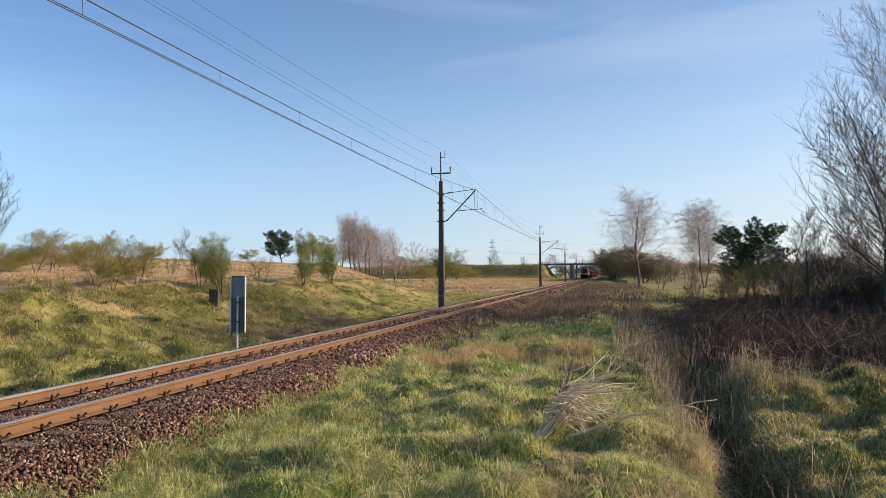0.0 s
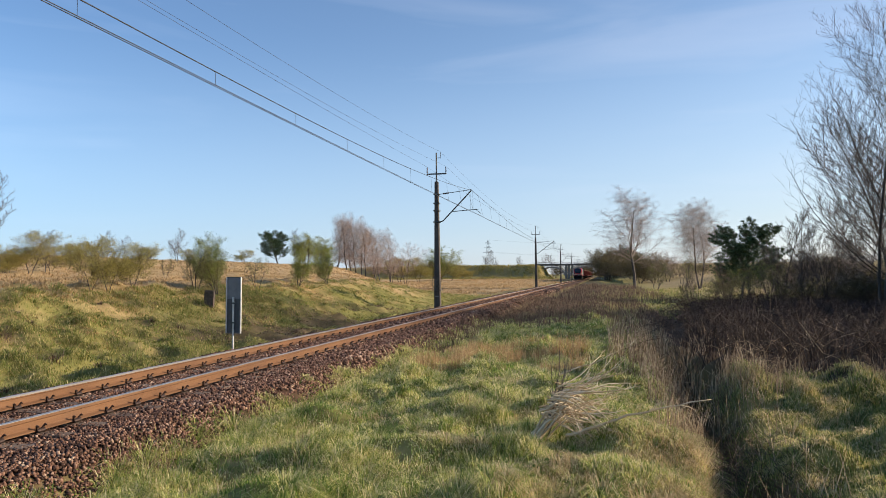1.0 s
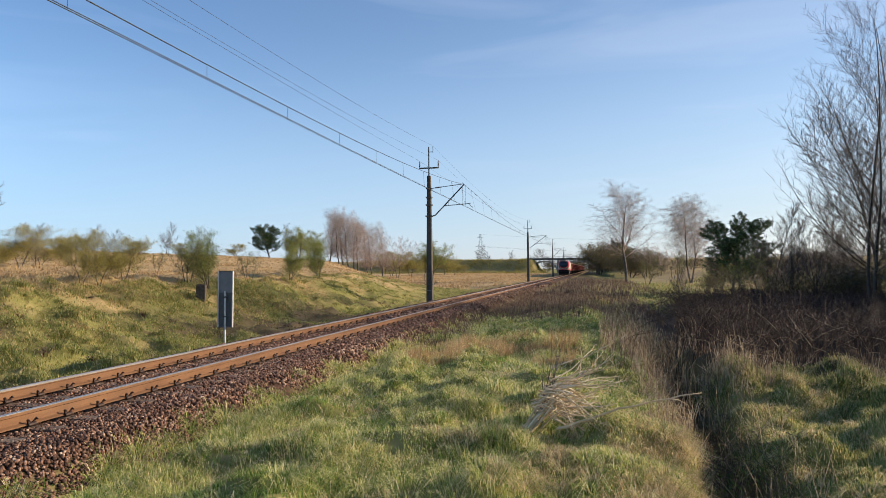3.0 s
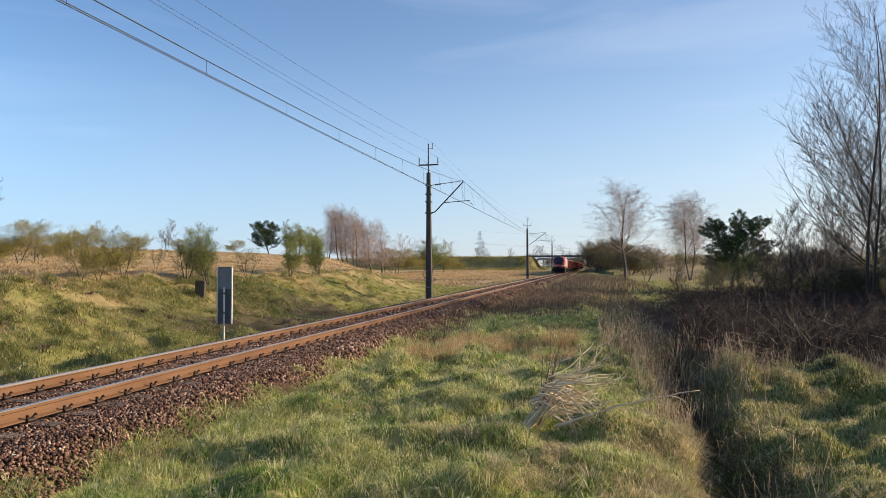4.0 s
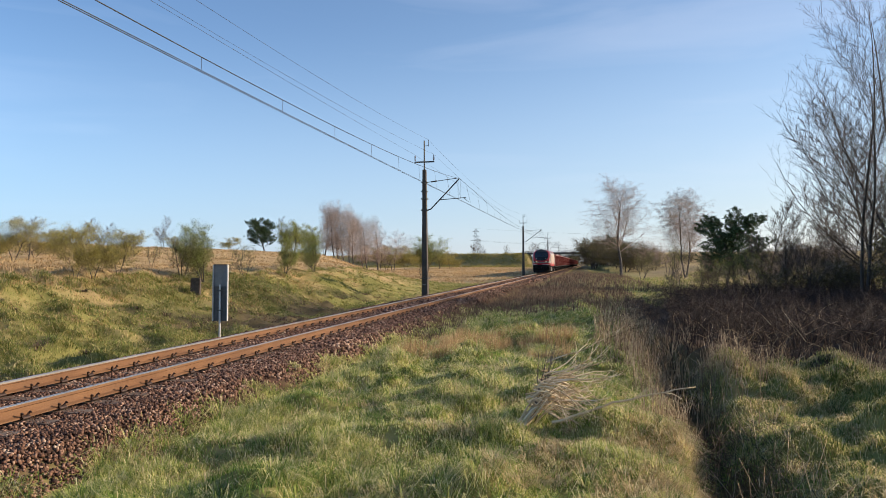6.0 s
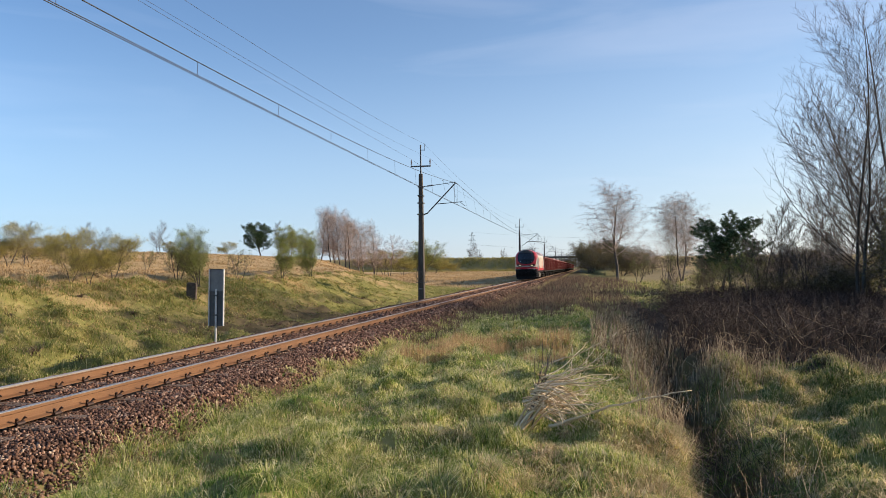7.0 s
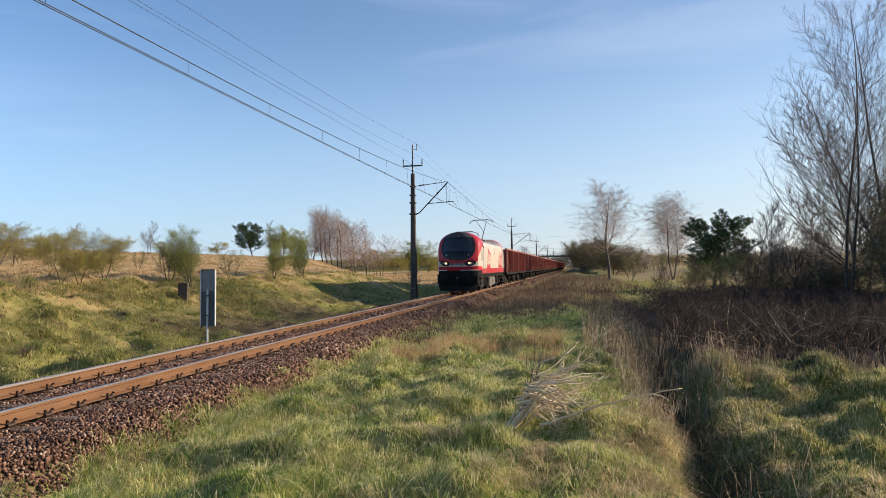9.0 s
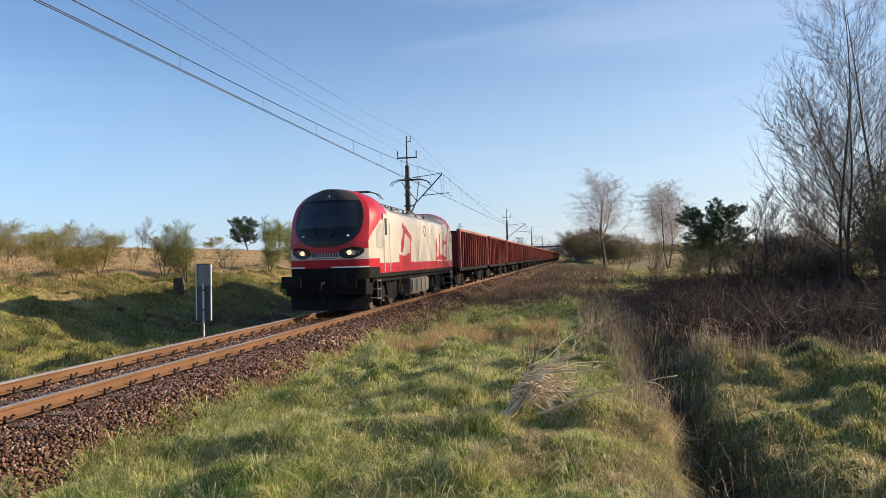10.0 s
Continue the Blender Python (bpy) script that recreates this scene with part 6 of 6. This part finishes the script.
TREES = [
    # Tall trees out of view, added to throw shade over track and verge.
    ("tall", 19.0, 31.0, 11.5, 0, 1.1),
    ("tall", 23.0, 35.0, 12.5, 0, 1.1),
    ("tall", 27.0, 33.0, 10.5, 0, 1.1),
    ("tall", 25.0, 41.0, 11.5, 0, 1.1),
    ("tall", 30.0, 38.0, 10.5, 0, 1.1),
    # Shrubs out of view, added to shade the far bank.
    ("wood", 23.0, 19.5, 5.8, 0, 1.1),
    ("wood", 26.0, 22.0, 6.5, 0, 1.1),
    ("wood", 17.0, 17.8, 4.2, 0, 1.1),
    ("wood", 20.0, 19.0, 4.0, 0, 1.1),
    ("wood", 15.0, 18.2, 3.4, 0, 1.1),
    ("wood", 18.0, 21.0, 4.6, 0, 1.1),
    ("wood", 24.0, 24.5, 7.5, 0, 1.1),
    ("wood", 29.0, 19.0, 5.5, 0, 1.1),
    ("wood", 21.0, 27.0, 7.0, 0, 1.1),
    # More at the right edge of view and beyond, added to deepen the shade.
    ("wood", 19.0, 36.0, 6.0, 0, 1.1),
    ("wood", 23.0, 42.0, 8.0, 0, 1.1),
    ("wood", 27.0, 47.0, 8.0, 0, 1.1),
    ("wood", 20.0, 48.0, 7.0, 0, 1.1),
    ("wood", 31.0, 30.0, 9.0, 0, 1.1),
    # Added behind the bridge to cover the sky seen through its arches.
    ("wood", -20.0, 470.0, 9.0, 0, 1.5),
    ("wood", -13.0, 520.0, 10.0, 0, 1.5),
    ("wood", -1.0, 480.0, 10.0, 0, 1.5),
    ("wood", 6.0, 450.0, 9.0, 0, 1.5),
    ("wood", -29.0, 455.0, 9.0, 0, 1.5),
    ("wood", -7.5, 645.0, 12.0, 0, 1.5),
    ("wood", -3.0, 560.0, 10.0, 0, 1.5),
    ("wood", -16.0, 600.0, 11.0, 0, 1.5),
    # Bare trees out of view, added to the same shade.
    ("bare", 15.0, 27.0, 5.0, 0, 1.2),
    ("bare", 18.0, 24.0, 5.0, 0, 1.2),
    ("bare", 21.0, 28.0, 5.0, 0, 1.2),
    ("bare", 24.0, 26.0, 5.0, 0, 1.2),
    ("bare", 17.0, 33.0, 6.6, 0, 1.2),
    ("tall", 12.8, 36.0, 14.6, -6, 1.05),
    ("tall", 16.7, 41.0, 17.0, -5, 1.1),
    ("tall", 21.1, 46.1, 18.7, 0, 1.1),
    ("bare", 18.8, 50.7, 12.5, 0, 1.2),
    ("bare", 17.8, 53.6, 8.1, 0, 1.2),
    ("bare", 20.3, 66.5, 8.3, 0, 1.2),
    ("bare", -53.2, 51.3, 10.6, 0, 1.1),
    ("olive", -18.0, 21.7, 1.8, 0, 1.2),
    ("olive", -18.1, 22.8, 2.1, 0, 1.2),
    ("olive", -18.0, 23.9, 1.8, 0, 1.5),
    ("olive", -33.2, 34.9, 2.6, 0, 1.625),
    ("olive", -38.7, 44.3, 1.9, 0, 1.625),
    ("bare", -35.4, 38.5, 2.8, 0, 1.1),
    ("olive", -33.8, 33.6, 1.8, 0, 1.5),
    ("bare", -42.3, 51.7, 3.0, 0, 1.3),
    ("olive", -33.3, 33.7, 1.5, 0, 2),
    ("olive", -36.9, 40.6, 1.9, 0, 2),
    ("olive", -40.8, 47.9, 1.9, 0, 2),
    ("bare", -39.3, 50.4, 2.5, 0, 1.4),
    ("olive", -44.1, 60.4, 1.7, 0, 2.25),
    ("olive", -57.6, 89.5, 2.0, 0, 2),
    ("olive", -60.2, 109.8, 2.4, 0, 2),
    ("budthin", -23.3, 33.8, 1.1, 0, 1.15),
    ("bare", -59.7, 89.4, 4.7, 0, 1.3),
    ("bud", -17.1, 28.8, 2.8, 0, 1.2075),
    ("budthin", -17.7, 27.9, 2.0, 0, 1.38),
    ("budthin", -17.7, 33.6, 1.7, 0, 1.265),
    ("bud", -17.3, 37.8, 2.2, 0, 1.15),
    ("bud", -17.6, 43.1, 2.5, 0, 1.0925),
    ("pine", -67.9, 138.2, 7.1, 0, 1.5),
    ("bare", -68.5, 148.3, 7.8, 0, 1.2),
    ("bud", -61.7, 139.7, 6.8, 0, 1.61),
    ("bud", -60.9, 145.0, 6.5, 0, 1.61),
    ("grove", -64.5, 164.7, 12.0, 0, 1.15),
    ("grove", -60.5, 160.5, 13.8, 0, 1.035),
    ("grove", -61.1, 168.6, 15.4, 0, 1.035),
    ("grove", -56.7, 163.4, 14.6, 0, 1.035),
    ("grove", -56.9, 171.6, 13.8, 0, 1.15),
    ("grove", -56.1, 182.1, 14.8, 0, 1.035),
    ("grove", -58.6, 166.0, 13.0, 0, 1.2),
    ("grove", -62.6, 169.0, 13.6, 0, 1.2),
    ("grove", -54.6, 168.0, 12.6, 0, 1.2),
    ("brown", -63.0, 160.0, 4.6, 0, 1.5),
    ("brown", -58.2, 158.0, 4.2, 0, 1.6),
    ("brown", -53.4, 160.0, 4.8, 0, 1.5),
    ("brown", -46.6, 163.8, 10.1, 0, 1.265),
    ("brown", -48.5, 158.2, 8.3, 0, 1.38),
    ("olive", -48.4, 184.0, 6.9, 0, 1.875),
    ("olive", -56.4, 192.3, 7.0, 0, 2),
    ("bud", -52.2, 224.2, 11.1, 0, 1.61),
    ("olive", -50.7, 234.9, 6.7, 0, 2.25),
    ("olive", -48.8, 245.6, 5.6, 0, 2.25),
    ("olive", -54.9, 223.6, 6.4, 0, 2.25),
    ("bare", -63.7, 396.0, 10.8, 0, 1.2),
    ("bare", -59.3, 399.0, 10.0, 0, 1.2),
    ("bare", -45.3, 405.4, 12.3, 0, 1.4),
    ("bare", -34.1, 408.0, 13.9, 0, 1.4),
    ("bare", -28.7, 424.7, 13.8, 0, 1.4),
    ("birch", 5.4, 119.0, 16.9, 0, 1.4),
    ("birch_forked", 12.8, 97.7, 11.8, 0, 1.4),
    ("pine", 12.0, 65.5, 6.8, 0, 1.5),
    ("budthin", 7.2, 99.6, 3.9, 0, 1.38),
    ("budthin", 12.0, 106.9, 4.6, 0, 1.38),
    ("brown", 13.6, 126.6, 5.2, 0, 1.38),
    ("wood", 11.8, 167.2, 7.0, 0, 2),
    ("wood", 9.2, 176.9, 8.3, 0, 2),
    ("bare", 10.5, 45.0, 5.9, 0, 1),
    ("budthin", 8.5, 45.1, 2.9, 0, 1.15),
    ("bare", 10.3, 39.9, 5.3, -4, 0.9),
    ("bare", 11.1, 38.4, 4.7, 0, 1),
    ("budthin", 10.0, 44.5, 3.2, 0, 1.265),
    ("budthin", 8.4, 52.4, 2.6, 0, 1.265),
    ("wood", 5.4, 247.9, 9.9, 0, 1.75),
    ("wood", 3.8, 268.1, 11.6, 0, 1.75),
    ("wood", 6.7, 227.7, 8.2, 0, 1.75),
    ("bare", 6.1, 237.8, 11.2, 0, 1.4),
    ("wood", 1.5, 308.7, 11.8, 0, 1.875),
    ("wood", 3.5, 319.4, 13.6, 0, 1.875),
    ("wood", 5.4, 299.3, 12.5, 0, 2),
    ("brown", 2.7, 278.1, 13.0, 0, 1.61),
    ("wood", 8.6, 253.8, 7.0, 0, 2),
    ("pine", 7.2, 258.6, 9.5, 0, 1),
    ("wood", 8.5, 207.5, 7.3, 0, 1.875),
    ("wood", 11.8, 198.0, 6.4, 0, 2.25),
    ("wood", 18.3, 189.3, 5.0, 0, 2.25),
    ("wood", 24.0, 180.3, 4.0, 0, 2.25),
    ("brown", 14.1, 157.4, 7.0, 0, 1.725),
    ("brown", 12.4, 49.2, 3.3, 0, 1.84),
    ("brown", 13.5, 46.4, 3.4, 0, 1.84),
    ("brown", 14.8, 44.6, 3.6, 0, 1.84),
    ("wood", 19.3, 56.0, 3.5, 0, 2),
    ("brown", 11.8, 54.2, 2.6, 0, 1.725),
    ("wood", 12.9, 42.1, 2.6, 0, 2.25),
    ("wood", 10.5, 39.5, 2.1, 0, 2.25),
    ("wood", 26.2, 98.7, 4.1, 0, 2.25),
    ("wood", 30.1, 94.5, 3.6, 0, 2.25),
    ("wood", 28.6, 119.8, 2.8, 0, 2.25),
    ("wood", 26.4, 129.6, 2.6, 0, 2.25),
    ("wood", 32.3, 110.4, 3.1, 0, 2.25),
    ("wood", 22.4, 138.9, 3.0, 0, 2.25),
    # At the right edge of view and beyond, added to shade the thicket.
    ("wood", 17.8, 39.0, 6.0, 0, 1.0),
    ("wood", 18.8, 45.0, 7.0, 0, 1.1),
    ("wood", 10.5, 23.2, 4.4, 0, 0.95),
    ("wood", 12.4, 27.0, 5.2, 0, 1.0),
    # Out of view, added to shade the verge farther up the line.
    ("wood", 14.8, 31.4, 7.5, 0, 1.0),
    ("wood", 17.8, 32.0, 8.0, 0, 1.0),
    # Small shrubs added to break up the bright meadow with shadows.
    ("brown", 8.2, 68.0, 2.6, 0, 1.4),
    ("bare", 7.0, 62.0, 2.2, 0, 1.4),
    ("wood", 10.8, 72.0, 2.2, 0, 1.5),
    ("brown", 13.2, 78.0, 3.2, 0, 1.4),
    ("wood", 15.8, 84.0, 3.0, 0, 1.5),
    ("bare", 9.4, 58.0, 3.0, 0, 1.2),
    ("brown", 16.5, 70.0, 3.0, 0, 1.4),
    ("wood", 19.5, 78.0, 3.4, 0, 1.5),
]


def build_stick_pile():
    rng = np.random.default_rng(37)
    cx, cy = -0.86, 9.2
    z0 = float(ground(cx, cy))
    segs = []
    for i in range(72):        # cut crowns lying over to one side: crooked twigs sweep out and turn up at the ends
        f = rng.uniform(0.15, 0.75)
        p = np.array([cx + 0.42 * f + rng.normal(0, 0.05), cy + rng.uniform(-0.3, 0.5), z0 + 0.12 + 0.72 * f + rng.normal(0, 0.06)])
        d = np.array([1.0, rng.normal(0, 0.5), rng.normal(0.1, 0.36)])
        r, n = rng.uniform(0.0085, 0.014), rng.integers(5, 10)
        for k in range(n):
            q = p + d / np.linalg.norm(d) * rng.uniform(0.08, 0.17)
            q[2] = max(q[2], z0 + 0.04)
            segs.append((*p, r, *q, r * 0.86))
            if k > 1 and rng.random() < 0.55:
                e = q + d / np.linalg.norm(d) * 0.1 + rng.normal(0, 0.05, 3) + np.array([0, 0, 0.05])
                segs.append((*q, r * 0.65, *e, r * 0.4))
            r *= 0.88
            d = d + rng.normal(0, 0.24, 3) + np.array([0, 0, 0.11 if k > n - 4 else -0.05])
            p = q
    for i in range(11):        # the thicker butts that carry them
        p = np.array([cx + rng.normal(0, 0.06), cy + rng.normal(0, 0.12), z0 - 0.02])
        d = np.array([rng.uniform(0.4, 0.9), rng.normal(0, 0.2), 1.0])
        r = rng.uniform(0.013, 0.02)
        for k in range(6):
            q = p + d / np.linalg.norm(d) * rng.uniform(0.11, 0.16)
            segs.append((*p, r, *q, r * 0.9))
            r *= 0.88
            d = d + rng.normal(0, 0.13, 3) + np.array([0.12, 0, -0.02])
            p = q
    tagged(put("brush_heap", mesh_np("brush_heap", *tubes(segs, 4)), M_stick), "heap of pale dry cut twigs lying in the grass", "brush heap", kind="stuff")
    line, rad = [], []
    for i in range(15):
        t = i / 14
        x, y = -0.45 + 1.72 * t, 8.7 + 0.25 * t
        line.append((x + rng.normal(0, 0.006), y, float(ground(-0.45, 8.7)) + 0.17 + 0.46 * t + 0.05 * math.sin(math.pi * t) + rng.normal(0, 0.006)))
        rad.append(0.02 - 0.0145 * t)
    branch = tagged(put("long_branch", swept("long_branch", line, rad), M_stick, smooth=True), "long bleached branch reaching over the drain", "branch")
    for i, d in ((8, (0.22, -0.05, 0.15)), (11, (0.2, 0.06, -0.08))):
        a, b = Vector(line[i]), Vector(d)
        put("side_twig", swept("side_twig", [a, a + b * 0.5 + Vector((0, 0, 0.02)), a + b], [0.008, 0.006, 0.003], 5), M_stick, branch)
    rng = np.random.default_rng(41)
    segs = []
    for i in range(8):
        p = np.array([cx + 0.08 + rng.normal(0, 0.06), cy + 0.1 + rng.normal(0, 0.1), z0 - 0.03])
        d = np.array([rng.uniform(0.3, 0.7), 0.2, 1.0])
        r = rng.uniform(0.007, 0.013)
        for k in range(6):
            q = p + d / np.linalg.norm(d) * rng.uniform(0.14, 0.22)
            segs.append((*p, r, *q, r * 0.8))
            if k > 1:
                for _ in range(2):
                    e = q + d * 0.12 + rng.normal(0, 0.09, 3)
                    segs.append((*q, r * 0.5, *e, r * 0.3))
            r *= 0.8
            d = d + rng.normal(0, 0.14, 3)
            p = q
    tagged(put("cut_bush", mesh_np("cut_bush", *tubes(segs, 5)), M_bark), "cut-back leafless bush standing in the grass", "shrub")


def build_pylon():
    """Lattice pylon far off over the bank."""
    x, y, h = -83.0, 520.0, 29.0
    bm = bmesh.new()
    for s in (-1, 1):
        for t in (-1, 1):
            rod(bm, (s * 2.6, t * 2.6, 0), (s * 0.45, t * 0.45, h), 0.075, 0.055, 4)
    for k in range(11):
        a, b = k * h / 11, (k + 1) * h / 11
        wa, wb = 2.6 - 2.15 * a / h, 2.6 - 2.15 * b / h
        for t in (-1, 1):
            rod(bm, (-wa, t * wa, a), (wb, t * wb, b), 0.03, 0.03, 4)
            rod(bm, (wa, t * wa, a), (-wb, t * wb, b), 0.03, 0.03, 4)
    for z, w in ((h - 2.5, 2.4), (h - 6, 3.1), (h - 9.5, 3.8)):
        rod(bm, (-w, 0, z), (w, 0, z), 0.09, 0.09, 4)
        for s in (-1, 1):
            rod(bm, (s * w, 0, z), (0, 0, z + 1.2), 0.05, 0.05, 4)
    tagged(part("power_pylon", bm, M_steel, m=pose(x, y, float(ground(x, y)) - 0.2, 0, 0, 25)), "grey lattice power pylon far beyond the road bank", "pylon")
    base = float(ground(x, y)) + h
    for w, drop in ((3.8, 9.5), (-3.8, 9.5), (0.0, 0.2)):
        line = []
        for i in range(25):
            t = i / 24
            line.append((x + w * 0.9 + 260 * t, y + w * 0.4 + 60 * t, base - drop - 22 * t * (1 - t)))
        ob = put("power_line", swept("power_line", line, [0.022] * 25, 4), M_wire)
        tagged(ob, "thin grey power line hung from the far pylon", "power line", "power lines")


build_grass()
build_reeds()
build_thicket()
build_trees()
build_stick_pile()
build_pylon()


# ---- what moves ----
def motions():
    half = [0.5 * i for i in range(21)]
    def y_at(t):
        return FRONT_END + SPEED * (10.0 - t)
    walk(loco, [(t, pose(TRACK, y_at(t), 0)) for t in half])
    cars = [first]
    for i in range(1, 22):
        cars.append(copy_thing(first, pose(TRACK, 0, 0)))
    for i, w in enumerate(cars):
        walk(w, [(t, pose(TRACK, y_at(t) + LOCO + 0.45 + i * WAGON_LEN, 0)) for t in half])
    step_t = [i / 30 for i in range(301)]
    for thing, r in [(loco, 0.58)] + [(w, 0.46) for w in cars[:5]]:
        for ob in thing.children_recursive:
            if ob.name.startswith("wheelset"):
                y = ob.location.y
                walk(ob, [(t, pose(0, y, r, math.degrees((10.0 - t) * SPEED / r) % 360.0)) for t in step_t])


motions()
